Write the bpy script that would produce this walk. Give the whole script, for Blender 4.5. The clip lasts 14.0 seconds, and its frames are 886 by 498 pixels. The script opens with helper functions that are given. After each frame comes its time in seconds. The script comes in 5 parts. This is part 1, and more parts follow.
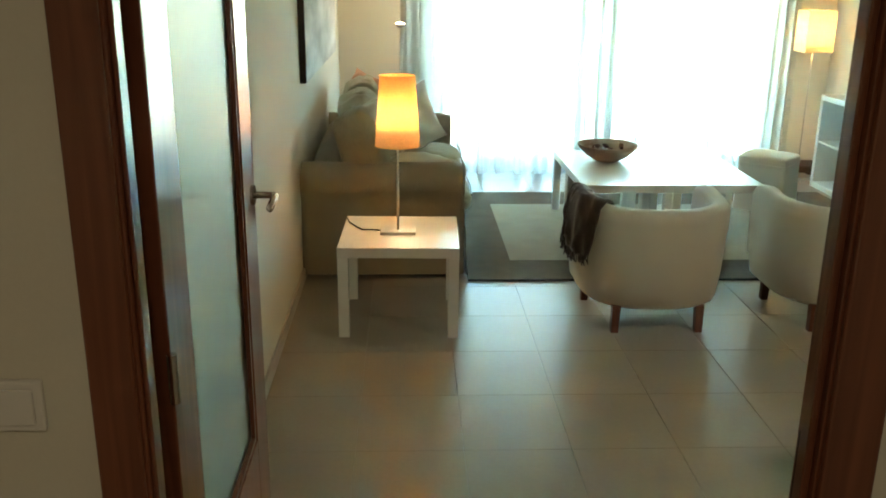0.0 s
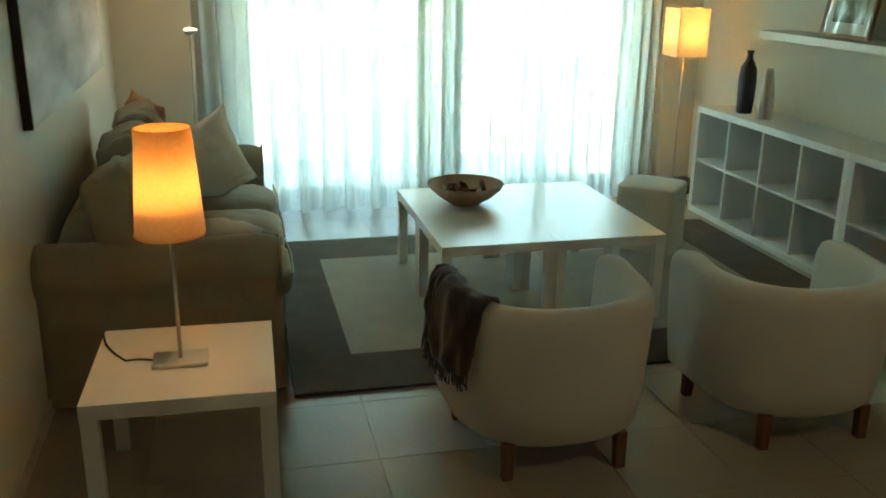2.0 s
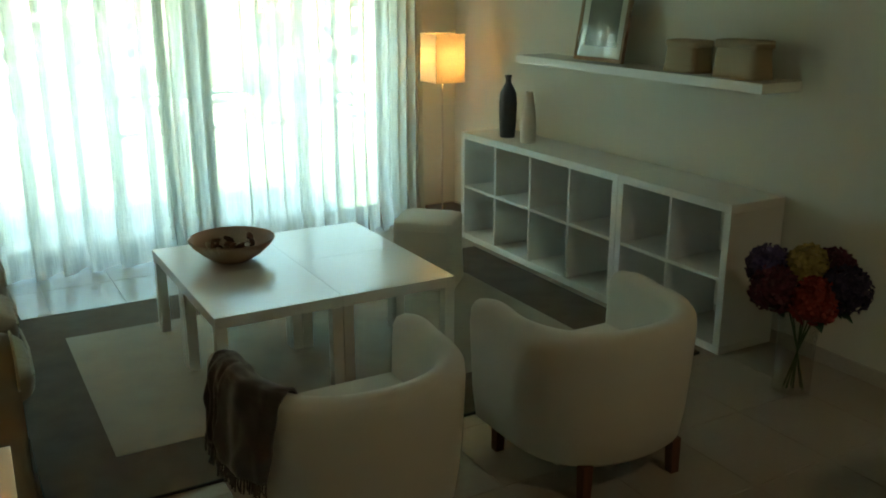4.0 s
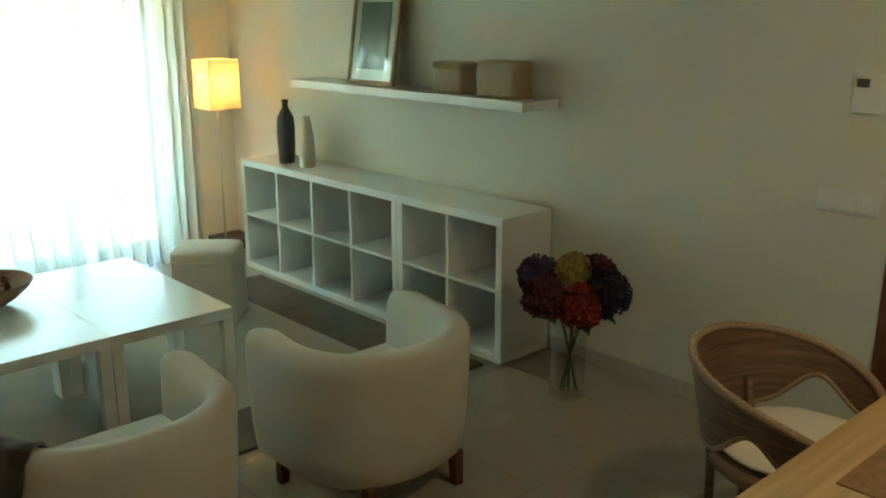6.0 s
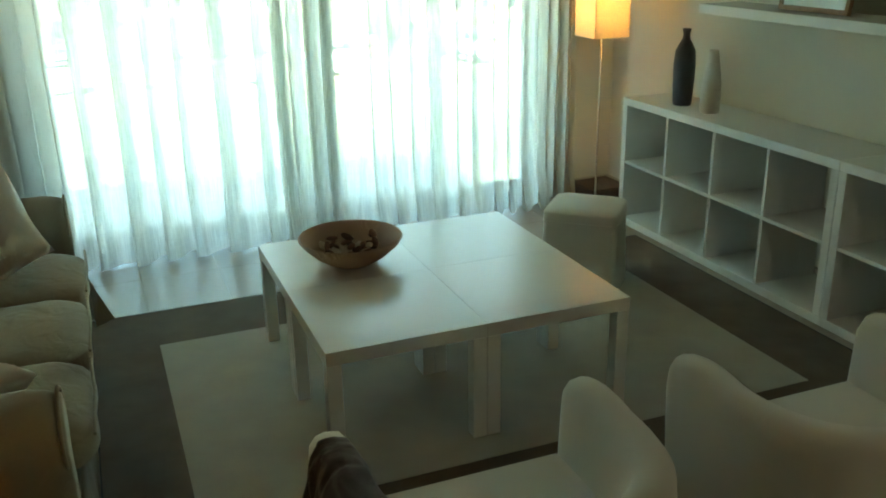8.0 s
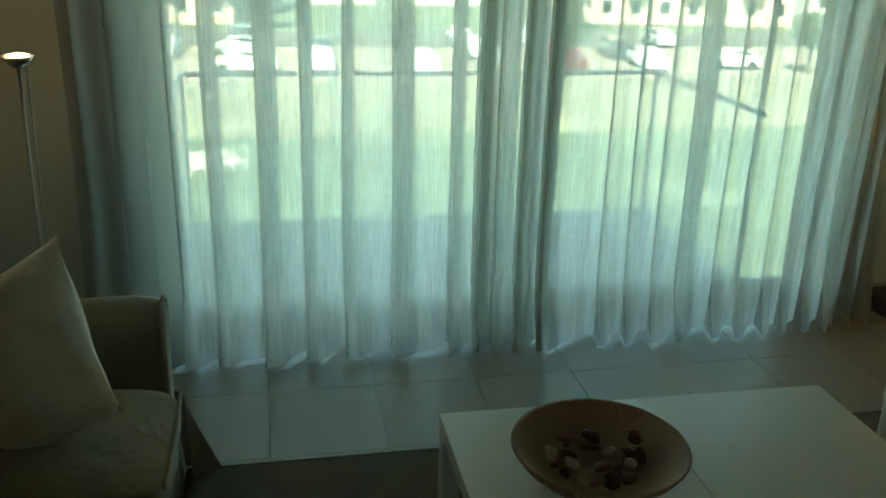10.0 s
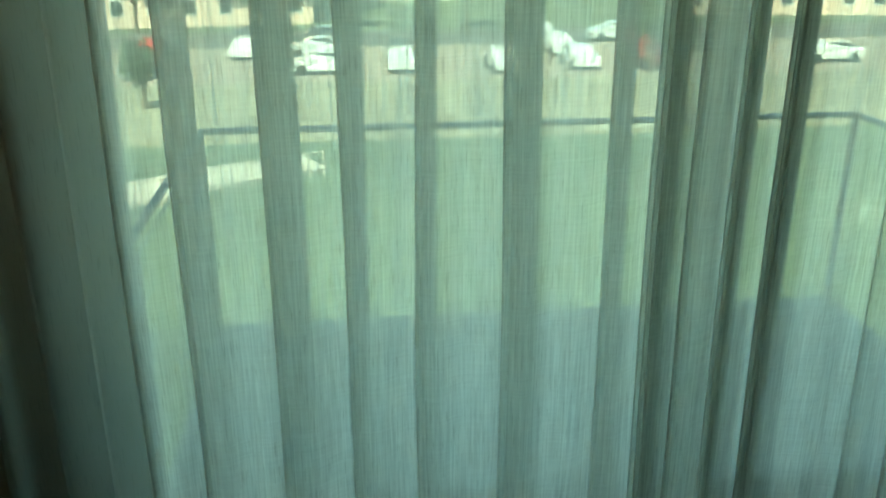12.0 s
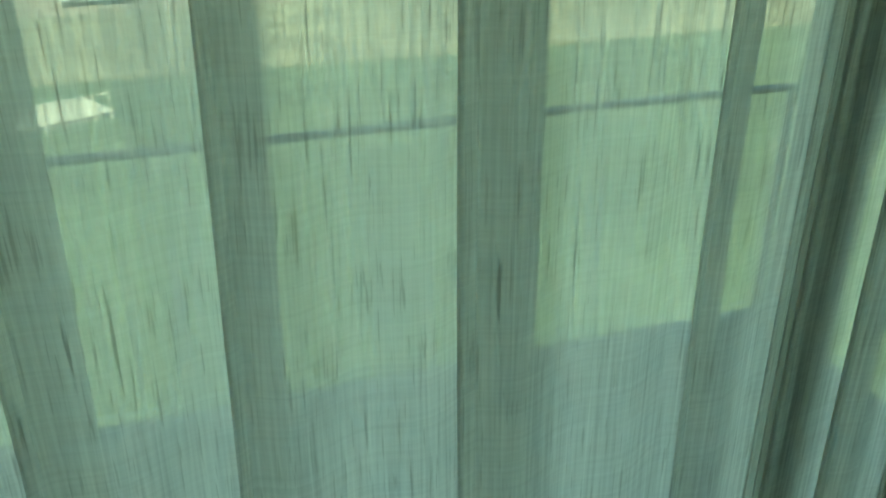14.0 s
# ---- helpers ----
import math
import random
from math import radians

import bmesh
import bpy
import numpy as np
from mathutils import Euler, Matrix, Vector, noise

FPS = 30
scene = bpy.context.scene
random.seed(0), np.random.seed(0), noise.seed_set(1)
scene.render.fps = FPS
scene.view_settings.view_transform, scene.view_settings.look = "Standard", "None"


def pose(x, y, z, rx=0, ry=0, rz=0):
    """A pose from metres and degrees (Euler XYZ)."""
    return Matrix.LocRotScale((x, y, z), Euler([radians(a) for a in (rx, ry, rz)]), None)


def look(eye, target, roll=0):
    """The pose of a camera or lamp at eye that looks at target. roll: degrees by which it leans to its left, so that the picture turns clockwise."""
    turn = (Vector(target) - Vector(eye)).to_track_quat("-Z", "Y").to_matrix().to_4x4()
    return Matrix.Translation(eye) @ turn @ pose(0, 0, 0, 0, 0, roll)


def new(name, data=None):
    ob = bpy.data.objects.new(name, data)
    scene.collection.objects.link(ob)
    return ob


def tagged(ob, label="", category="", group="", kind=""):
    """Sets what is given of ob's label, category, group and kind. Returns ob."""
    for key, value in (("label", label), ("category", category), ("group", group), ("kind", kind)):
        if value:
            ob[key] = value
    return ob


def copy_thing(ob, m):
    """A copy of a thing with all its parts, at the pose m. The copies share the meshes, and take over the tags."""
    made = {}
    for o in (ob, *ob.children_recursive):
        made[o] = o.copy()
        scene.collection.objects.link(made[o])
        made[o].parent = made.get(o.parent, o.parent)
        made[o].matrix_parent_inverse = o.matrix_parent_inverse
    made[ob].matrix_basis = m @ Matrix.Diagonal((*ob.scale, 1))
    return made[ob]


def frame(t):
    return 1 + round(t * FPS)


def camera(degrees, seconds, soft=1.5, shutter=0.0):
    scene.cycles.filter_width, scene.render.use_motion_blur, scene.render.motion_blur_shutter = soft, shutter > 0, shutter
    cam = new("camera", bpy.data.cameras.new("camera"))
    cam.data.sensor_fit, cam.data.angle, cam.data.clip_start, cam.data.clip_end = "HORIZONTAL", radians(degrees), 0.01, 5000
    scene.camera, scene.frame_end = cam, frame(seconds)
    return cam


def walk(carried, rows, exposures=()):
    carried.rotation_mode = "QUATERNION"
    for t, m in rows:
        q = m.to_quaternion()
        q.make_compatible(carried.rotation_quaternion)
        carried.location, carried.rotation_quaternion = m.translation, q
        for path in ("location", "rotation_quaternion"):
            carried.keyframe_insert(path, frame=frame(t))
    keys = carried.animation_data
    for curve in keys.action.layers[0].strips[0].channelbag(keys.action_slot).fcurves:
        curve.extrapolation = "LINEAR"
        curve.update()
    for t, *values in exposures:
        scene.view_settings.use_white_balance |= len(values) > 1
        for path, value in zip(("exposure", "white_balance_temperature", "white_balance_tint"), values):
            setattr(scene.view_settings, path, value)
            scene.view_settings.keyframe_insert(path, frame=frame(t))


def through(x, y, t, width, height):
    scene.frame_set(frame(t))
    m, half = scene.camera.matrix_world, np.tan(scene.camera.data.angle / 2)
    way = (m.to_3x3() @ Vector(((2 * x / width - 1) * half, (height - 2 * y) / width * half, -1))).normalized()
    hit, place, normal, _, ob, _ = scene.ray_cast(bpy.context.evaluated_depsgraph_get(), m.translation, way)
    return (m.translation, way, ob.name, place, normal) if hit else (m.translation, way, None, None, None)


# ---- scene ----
cam = camera(52.7, 14.0, soft=1.9)
PATH = [
    (0, (0.658, -0.656, 1.646), (0.737, 1.252, 1.053), 0.6),
    (0.5, (0.672, -0.271, 1.634), (0.841, 1.617, 0.994), 1.2),
    (1, (0.693, 0.111, 1.677), (1.076, 1.974, 1.058), -0.1),
    (1.5, (0.76, 0.476, 1.662), (1.125, 2.355, 1.083), -0.1),
    (2, (0.809, 0.781, 1.661), (1.255, 2.633, 1.049), 0.8),
    (2.5, (0.866, 0.979, 1.685), (1.65, 2.714, 1.071), -1.6),
    (2.7, (0.864, 1.029, 1.682), (1.751, 2.707, 1.049), -0.7),
    (5, (0.851, 1.2, 1.727), (1.867, 2.85, 1.231), 0.6),
    (5.5, (0.859, 1.172, 1.701), (2.048, 2.704, 1.21), 0.6),
    (6, (0.96, 1.132, 1.706), (2.266, 2.555, 1.185), 0.0),
    (6.5, (0.971, 1.142, 1.719), (2.273, 2.565, 1.191), -0.5),
    (7, (0.933, 1.23, 1.698), (1.926, 2.863, 1.108), -0.2),
    (7.5, (1.073, 1.612, 1.676), (1.907, 3.309, 1.023), -1.5),
    (8, (1.14, 2.05, 1.676), (1.824, 3.801, 0.995), -1.1),
    (8.5, (1.238, 2.509, 1.666), (1.734, 4.348, 1.054), 0.1),
    (9, (1.254, 2.905, 1.685), (1.649, 4.759, 1.047), 1.6),
    (11.5, (1.402, 4.648, 1.597), (1.696, 6.492, 0.880), -0.2),
    (12, (1.426, 5.054, 1.645), (1.622, 6.916, 0.942), -0.2),
    (12.5, (1.427, 5.393, 1.644), (1.765, 7.209, 0.879), -1.0),
    (13, (1.432, 5.711, 1.640), (1.873, 7.458, 0.772), -0.3),
    (13.5, (1.470, 6.049, 1.616), (1.898, 7.816, 0.782), -1.3),
    (14, (1.526, 6.244, 1.628), (2.111, 7.951, 0.767), 0.1),
]
EXPOSURES = [
    (0.0, 5.83, 7000, 3), (1.5, 5.2, 7350, 2), (2.1, 4.6, 7600, 1), (2.7, 4.55, 7700, 1), (5.0, 4.03, 7700, 0), (5.6, 4.4, 7700, 0),
    (6.1, 5.3, 7700, 1), (6.5, 5.5, 7700, 1), (7.2, 5.4, 7700, 1), (8.0, 4.33, 7700, 0), (9.0, 3.33, 7600, -2), (11.5, 2.27, 7600, -18), (14.0, 1.72, 7600, -19),
]
walk(cam, [(t, look(e, g, r)) for t, e, g, r in PATH], EXPOSURES)

# ---- daylight ----
SUN_ELEVATION, SUN_AZIMUTH = 48, 205   # degrees; the sun stands behind the house
world = bpy.data.worlds.new("world")
scene.world = world
world.use_nodes = True
sky = world.node_tree.nodes.new("ShaderNodeTexSky")
sky.sky_type, sky.sun_disc = "NISHITA", False
sky.sun_elevation, sky.sun_rotation = radians(SUN_ELEVATION), radians(SUN_AZIMUTH)
background = world.node_tree.nodes["Background"]
background.inputs["Strength"].default_value = 0.15
world.node_tree.links.new(sky.outputs[0], background.inputs["Color"])
sun = new("sun", bpy.data.lights.new("sun", "SUN"))
sun.data.energy, sun.data.angle, sun.data.color = 4.5, radians(0.5), (1.0, 0.95, 0.87)
sun_way = Vector((math.sin(radians(SUN_AZIMUTH)) * math.cos(radians(SUN_ELEVATION)),
                  math.cos(radians(SUN_AZIMUTH)) * math.cos(radians(SUN_ELEVATION)), math.sin(radians(SUN_ELEVATION))))
sun.matrix_world = Matrix.Translation((0, 0, 20)) @ sun_way.to_track_quat("Z", "Y").to_matrix().to_4x4()

LAMP_POWER = 0.06   # all lamps are weak beside the daylight

HALL_POWER, DINING_POWER = 0.17, 0.24

# the plan, in metres
XL, XR = 0.08, 4.32            # side walls of the living room
YD0, YD1 = 0.62, 0.70          # the wall with the door
YW, YO = 7.10, 7.37            # window wall, inside and outside
ZC = 2.42                      # ceiling
DX0, DX1, DZ = 0.240, 1.335, 2.02
WX0, WX1, WZ = 0.74, 3.80, 2.08

# ---- materials ----
def material(name, color, rough=0.6, metal=0.0, grain=40.0, amount=0.12, blotch=2.5, bump=0.15, depth=0.002, ior=1.5, coat=0.0, sheen=0.0, stretch=(1, 1, 1), vary=0.0):
    """A surface with variation at two scales, relief from the fine one."""
    m = bpy.data.materials.new(name)
    m.use_nodes = True
    nt = m.node_tree
    n, l = nt.nodes, nt.links
    b = n["Principled BSDF"]
    b.inputs["Roughness"].default_value, b.inputs["Metallic"].default_value, b.inputs["IOR"].default_value = rough, metal, ior
    b.inputs["Coat Weight"].default_value, b.inputs["Sheen Weight"].default_value = coat, sheen
    co = n.new("ShaderNodeTexCoord")
    mp = n.new("ShaderNodeMapping")
    mp.inputs["Scale"].default_value = stretch
    l.new(co.outputs["Object"], mp.inputs["Vector"])
    fine, wide = n.new("ShaderNodeTexNoise"), n.new("ShaderNodeTexNoise")
    fine.inputs["Scale"].default_value, wide.inputs["Scale"].default_value = grain, blotch
    fine.inputs["Detail"].default_value, wide.inputs["Detail"].default_value = 4, 3
    l.new(mp.outputs[0], fine.inputs["Vector"]), l.new(mp.outputs[0], wide.inputs["Vector"])
    add = n.new("ShaderNodeMath"); add.operation = "ADD"
    l.new(fine.outputs["Fac"], add.inputs[0]), l.new(wide.outputs["Fac"], add.inputs[1])
    if vary:
        oi = n.new("ShaderNodeObjectInfo")
        mul = n.new("ShaderNodeMath"); mul.operation = "MULTIPLY_ADD"
        mul.inputs[1].default_value = vary
        l.new(oi.outputs["Random"], mul.inputs[0]), l.new(add.outputs[0], mul.inputs[2])
        add = mul
    rng = n.new("ShaderNodeMapRange")
    rng.inputs["From Min"].default_value, rng.inputs["From Max"].default_value = 0.6, 1.4 + vary
    rng.inputs["To Min"].default_value, rng.inputs["To Max"].default_value = 1 - amount, 1 + amount
    l.new(add.outputs[0], rng.inputs["Value"])
    mix = n.new("ShaderNodeVectorMath"); mix.operation = "SCALE"
    mix.inputs[0].default_value = color
    l.new(rng.outputs[0], mix.inputs["Scale"]), l.new(mix.outputs[0], b.inputs["Base Color"])
    if bump:
        bp = n.new("ShaderNodeBump")
        bp.inputs["Strength"].default_value, bp.inputs["Distance"].default_value = bump, depth
        l.new(fine.outputs["Fac"], bp.inputs["Height"]), l.new(bp.outputs[0], b.inputs["Normal"])
    return m


def creased(m, scale, depth):
    """Adds soft creases to a cloth."""
    nt = m.node_tree
    n, l = nt.nodes, nt.links
    co, no, bp = n.new("ShaderNodeTexCoord"), n.new("ShaderNodeTexNoise"), n.new("ShaderNodeBump")
    no.inputs["Scale"].default_value, no.inputs["Detail"].default_value, no.inputs["Distortion"].default_value = scale, 3, 1.4
    bp.inputs["Strength"].default_value, bp.inputs["Distance"].default_value = 0.7, depth
    l.new(co.outputs["Object"], no.inputs["Vector"]), l.new(no.outputs["Fac"], bp.inputs["Height"])
    b = n["Principled BSDF"]
    old = b.inputs["Normal"].links[0].from_node
    l.new(bp.outputs[0], old.inputs["Normal"])
    return m


def shade_material(name, color, strength, stripes):
    """Cloth or paper of a lit lamp: lets its bulb's light through and glows with it."""
    m = material(name, color, rough=0.9, grain=90, amount=0.15, bump=0.3)
    nt = m.node_tree
    n, l = nt.nodes, nt.links
    b = n["Principled BSDF"]
    tr = n.new("ShaderNodeBsdfTranslucent")
    tr.inputs["Color"].default_value = (*color, 1)
    mx = n.new("ShaderNodeMixShader"); mx.inputs[0].default_value = strength
    l.new(b.outputs[0], mx.inputs[1]), l.new(tr.outputs[0], mx.inputs[2])
    l.new(mx.outputs[0], n["Material Output"].inputs["Surface"])
    return m


def sheer_material(name="voile", most=0.43, least=0.10, through=(0.80, 0.815, 0.775)):
    """Thin woven voile: open weave with uneven slubbed threads that glow with the light behind."""
    m = bpy.data.materials.new(name)
    m.use_nodes = True
    nt = m.node_tree
    n, l = nt.nodes, nt.links
    n.remove(n["Principled BSDF"])
    uv = n.new("ShaderNodeUVMap")

    def threads(scale, detail, distort=0.0):
        v, t = n.new("ShaderNodeMapping"), n.new("ShaderNodeTexNoise")
        v.inputs["Scale"].default_value = scale
        t.inputs["Scale"].default_value, t.inputs["Detail"].default_value, t.inputs["Distortion"].default_value = 1.0, detail, distort
        l.new(uv.outputs[0], v.inputs["Vector"]), l.new(v.outputs[0], t.inputs["Vector"])
        return t.outputs["Fac"]

    def weigh(x, k, base):
        s = n.new("ShaderNodeMath"); s.operation = "MULTIPLY_ADD"
        s.inputs[1].default_value = k
        l.new(x, s.inputs[0])
        if base is None:
            s.inputs[2].default_value = 0.0
        else:
            l.new(base, s.inputs[2])
        return s.outputs[0]

    def spread(x, a, b, c, d):
        q = n.new("ShaderNodeMapRange")
        q.inputs["From Min"].default_value, q.inputs["From Max"].default_value = a, b
        q.inputs["To Min"].default_value, q.inputs["To Max"].default_value = c, d
        l.new(x, q.inputs["Value"])
        return q.outputs[0]

    total = weigh(threads((230, 5, 1), 4, 0.4), 0.85, weigh(threads((9, 240, 1), 3, 0.6), 0.28, weigh(threads((13, 0.35, 1), 1, 0.5), 0.45, None)))
    opening = spread(total, 0.59, 1.01, most, least)
    slub = spread(threads((360, 15, 1), 2, 0.3), 0.60, 0.67, 0.0, 1.0)
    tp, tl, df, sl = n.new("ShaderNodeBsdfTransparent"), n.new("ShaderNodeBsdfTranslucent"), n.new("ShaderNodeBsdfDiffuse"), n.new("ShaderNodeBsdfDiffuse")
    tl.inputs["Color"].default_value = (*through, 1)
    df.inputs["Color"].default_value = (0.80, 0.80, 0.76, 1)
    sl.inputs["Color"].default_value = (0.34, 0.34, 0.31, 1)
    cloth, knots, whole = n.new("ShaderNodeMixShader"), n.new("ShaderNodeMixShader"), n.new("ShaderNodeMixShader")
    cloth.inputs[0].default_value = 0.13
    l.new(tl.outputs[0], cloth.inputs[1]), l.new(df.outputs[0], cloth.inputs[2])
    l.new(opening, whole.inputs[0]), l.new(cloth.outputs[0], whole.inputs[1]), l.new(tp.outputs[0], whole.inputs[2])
    l.new(weigh(slub, 0.5, None), knots.inputs[0]), l.new(whole.outputs[0], knots.inputs[1]), l.new(sl.outputs[0], knots.inputs[2])
    l.new(knots.outputs[0], n["Material Output"].inputs["Surface"])
    return m


def glass_material(name, rough, color=(1, 1, 1), ior=1.45):
    m = bpy.data.materials.new(name)
    m.use_nodes = True
    b = m.node_tree.nodes["Principled BSDF"]
    b.inputs["Transmission Weight"].default_value, b.inputs["Roughness"].default_value = 1.0, rough
    b.inputs["IOR"].default_value, b.inputs["Base Color"].default_value = ior, (*color, 1)
    return m


def thin_glass_material(name):
    """A thin clear wall of glass: clear through, shiny at its edges."""
    m = bpy.data.materials.new(name)
    m.use_nodes = True
    n, l = m.node_tree.nodes, m.node_tree.links
    n.remove(n["Principled BSDF"])
    tp, gl, lw, mu, mx = (n.new("ShaderNodeBsdfTransparent"), n.new("ShaderNodeBsdfGlossy"), n.new("ShaderNodeLayerWeight"),
                          n.new("ShaderNodeMath"), n.new("ShaderNodeMixShader"))
    mu.operation = "MULTIPLY"
    tp.inputs["Color"].default_value, gl.inputs["Roughness"].default_value = (0.975, 0.985, 0.98, 1), 0.03
    lw.inputs["Blend"].default_value, mu.inputs[1].default_value = 0.25, 0.4
    l.new(lw.outputs["Facing"], mu.inputs[0]), l.new(mu.outputs[0], mx.inputs[0]), l.new(tp.outputs[0], mx.inputs[1]), l.new(gl.outputs[0], mx.inputs[2])
    l.new(mx.outputs[0], n["Material Output"].inputs["Surface"])
    return m


def glow_material(name, color, strength):
    m = bpy.data.materials.new(name)
    m.use_nodes = True
    b = m.node_tree.nodes["Principled BSDF"]
    b.inputs["Emission Color"].default_value, b.inputs["Emission Strength"].default_value = (*color, 1), strength
    return m


def wood_material(name, dark, light, rough=0.45, axis=2, scale=1.0, coat=0.0, flat=False):
    """Wood with grain along one axis."""
    m = material(name, light, rough=rough, grain=30, bump=0.1, coat=coat)
    nt = m.node_tree
    n, l = nt.nodes, nt.links
    co, mp, no, ra = n.new("ShaderNodeTexCoord"), n.new("ShaderNodeMapping"), n.new("ShaderNodeTexNoise"), n.new("ShaderNodeValToRGB")
    sc = [38 * scale] * 3
    sc[axis] = 1.6 * scale
    if flat:
        sc = [2.5 * scale, 2.5 * scale, 60 * scale]
    mp.inputs["Scale"].default_value = sc
    no.inputs["Scale"].default_value, no.inputs["Detail"].default_value, no.inputs["Distortion"].default_value = 1.0, 5, 0.6
    ra.color_ramp.elements[0].position, ra.color_ramp.elements[0].color = 0.3, (*dark, 1)
    ra.color_ramp.elements[1].position, ra.color_ramp.elements[1].color = 0.7, (*light, 1)
    l.new(co.outputs["Object"], mp.inputs["Vector"]), l.new(mp.outputs[0], no.inputs["Vector"]), l.new(no.outputs["Fac"], ra.inputs[0])
    l.new(ra.outputs[0], n["Principled BSDF"].inputs["Base Color"])
    return m


def weave_material(name, dark, light, scale=60.0, rough=0.6):
    m = material(name, light, rough=rough, grain=scale)
    nt = m.node_tree
    n, l = nt.nodes, nt.links
    co, wa, wb, mu, ra, bp = (n.new("ShaderNodeTexCoord"), n.new("ShaderNodeTexWave"), n.new("ShaderNodeTexWave"),
                              n.new("ShaderNodeMath"), n.new("ShaderNodeValToRGB"), n.new("ShaderNodeBump"))
    wa.bands_direction, wb.bands_direction = "Z", "DIAGONAL"
    for w in (wa, wb):
        w.inputs["Scale"].default_value, w.inputs["Distortion"].default_value = scale, 1.5
        l.new(co.outputs["Object"], w.inputs["Vector"])
    mu.operation = "MULTIPLY"
    l.new(wa.outputs["Fac"], mu.inputs[0]), l.new(wb.outputs["Fac"], mu.inputs[1]), l.new(mu.outputs[0], ra.inputs[0])
    ra.color_ramp.elements[0].color, ra.color_ramp.elements[1].color = (*dark, 1), (*light, 1)
    ra.color_ramp.elements[1].position = 0.7
    bp.inputs["Strength"].default_value, bp.inputs["Distance"].default_value = 0.6, 0.003
    l.new(mu.outputs[0], bp.inputs["Height"]), l.new(bp.outputs[0], n["Principled BSDF"].inputs["Normal"])
    l.new(ra.outputs[0], n["Principled BSDF"].inputs["Base Color"])
    return m


PLASTER = material("plaster", (0.665, 0.650, 0.565), rough=0.85, grain=180, amount=0.025, blotch=1.2, bump=0.12, depth=0.001)
CEILING = material("ceiling_paint", (0.72, 0.71, 0.68), rough=0.9, grain=150, amount=0.02, bump=0.08)
TILE = material("floor_tile", (0.305, 0.257, 0.198), rough=0.33, grain=55, amount=0.07, blotch=3.0, bump=0.04, depth=0.001, vary=0.08)
GROUT = material("grout", (0.235, 0.205, 0.165), rough=0.9, grain=120, amount=0.2)
SKIRTING = material("skirting_tile", (0.46, 0.42, 0.37), rough=0.4, grain=60, amount=0.06)
LACQUER = material("white_lacquer", (0.78, 0.77, 0.73), rough=0.22, grain=12, amount=0.012, blotch=1.5, bump=0.02, depth=0.0005)
FOIL = material("white_foil", (0.76, 0.76, 0.73), rough=0.38, grain=20, amount=0.015, bump=0.03)
DOORWOOD = wood_material("red_door_wood", (0.11, 0.034, 0.017), (0.21, 0.075, 0.038), rough=0.28, axis=2, coat=0.3)
LEGWOOD = wood_material("chair_leg_wood", (0.10, 0.034, 0.018), (0.17, 0.062, 0.032), rough=0.4, axis=2)
OAK = wood_material("oak_top", (0.42, 0.28, 0.13), (0.60, 0.43, 0.23), rough=0.35, axis=0, scale=0.8)
FRAMEWOOD = wood_material("frame_wood", (0.22, 0.12, 0.06), (0.34, 0.20, 0.11), rough=0.5, axis=2)
SOFACLOTH = creased(material("sofa_cotton", (0.27, 0.235, 0.165), rough=0.95, grain=420, amount=0.10, blotch=5, bump=0.35, depth=0.0015, sheen=0.2), 4, 0.012)
CUSHIONCLOTH = creased(material("cushion_cotton", (0.29, 0.255, 0.18), rough=0.95, grain=420, amount=0.12, blotch=6, bump=0.35, depth=0.0015, sheen=0.2), 7, 0.02)
STRIPECLOTH = material("pale_cushion_cotton", (0.60, 0.56, 0.47), rough=0.95, grain=300, amount=0.10, blotch=8, bump=0.35, sheen=0.2)
WHITECLOTH = material("white_cotton", (0.66, 0.63, 0.55), rough=0.92, grain=380, amount=0.05, blotch=4, bump=0.3, depth=0.001, sheen=0.15)
PILLOWCLOTH = creased(material("pillow_linen", (0.86, 0.82, 0.74), rough=0.95, grain=350, amount=0.06, blotch=5, bump=0.4, sheen=0.2), 6, 0.012)
CHAIRCLOTH = material("armchair_cotton", (0.66, 0.645, 0.585), rough=0.85, grain=420, amount=0.035, blotch=3, bump=0.18, depth=0.001, sheen=0.1)
THROWWOOL = material("throw_wool", (0.050, 0.040, 0.036), rough=1.0, grain=260, amount=0.35, blotch=20, bump=0.8, depth=0.003, sheen=0.4)
PINKCLOTH = material("faded_pink_cotton", (0.55, 0.30, 0.20), rough=0.95, grain=300, amount=0.1, bump=0.3)
RUGDARK = material("rug_border_wool", (0.115, 0.090, 0.062), rough=1.0, grain=320, amount=0.25, blotch=8, bump=0.7, depth=0.003)
RUGLIGHT = material("rug_field_wool", (0.38, 0.35, 0.285), rough=1.0, grain=320, amount=0.12, blotch=6, bump=0.6, depth=0.003)
BLACK = material("black_binding", (0.025, 0.022, 0.020), rough=0.7, grain=100, amount=0.2)
STEEL = material("brushed_steel", (0.55, 0.53, 0.50), rough=0.32, metal=1.0, grain=90, amount=0.06, bump=0.05, stretch=(1, 1, 6))
CHROME = material("satin_nickel", (0.62, 0.58, 0.52), rough=0.22, metal=1.0, grain=60, amount=0.03, bump=0.02)
DARKVASE = material("charcoal_ceramic", (0.035, 0.036, 0.045), rough=0.45, grain=60, amount=0.15, bump=0.1)
PALEVASE = material("chalk_ceramic", (0.66, 0.63, 0.57), rough=0.6, grain=60, amount=0.06, bump=0.15)
BOWLWOOD = weave_material("coiled_straw", (0.34, 0.21, 0.14), (0.58, 0.42, 0.30), scale=110)
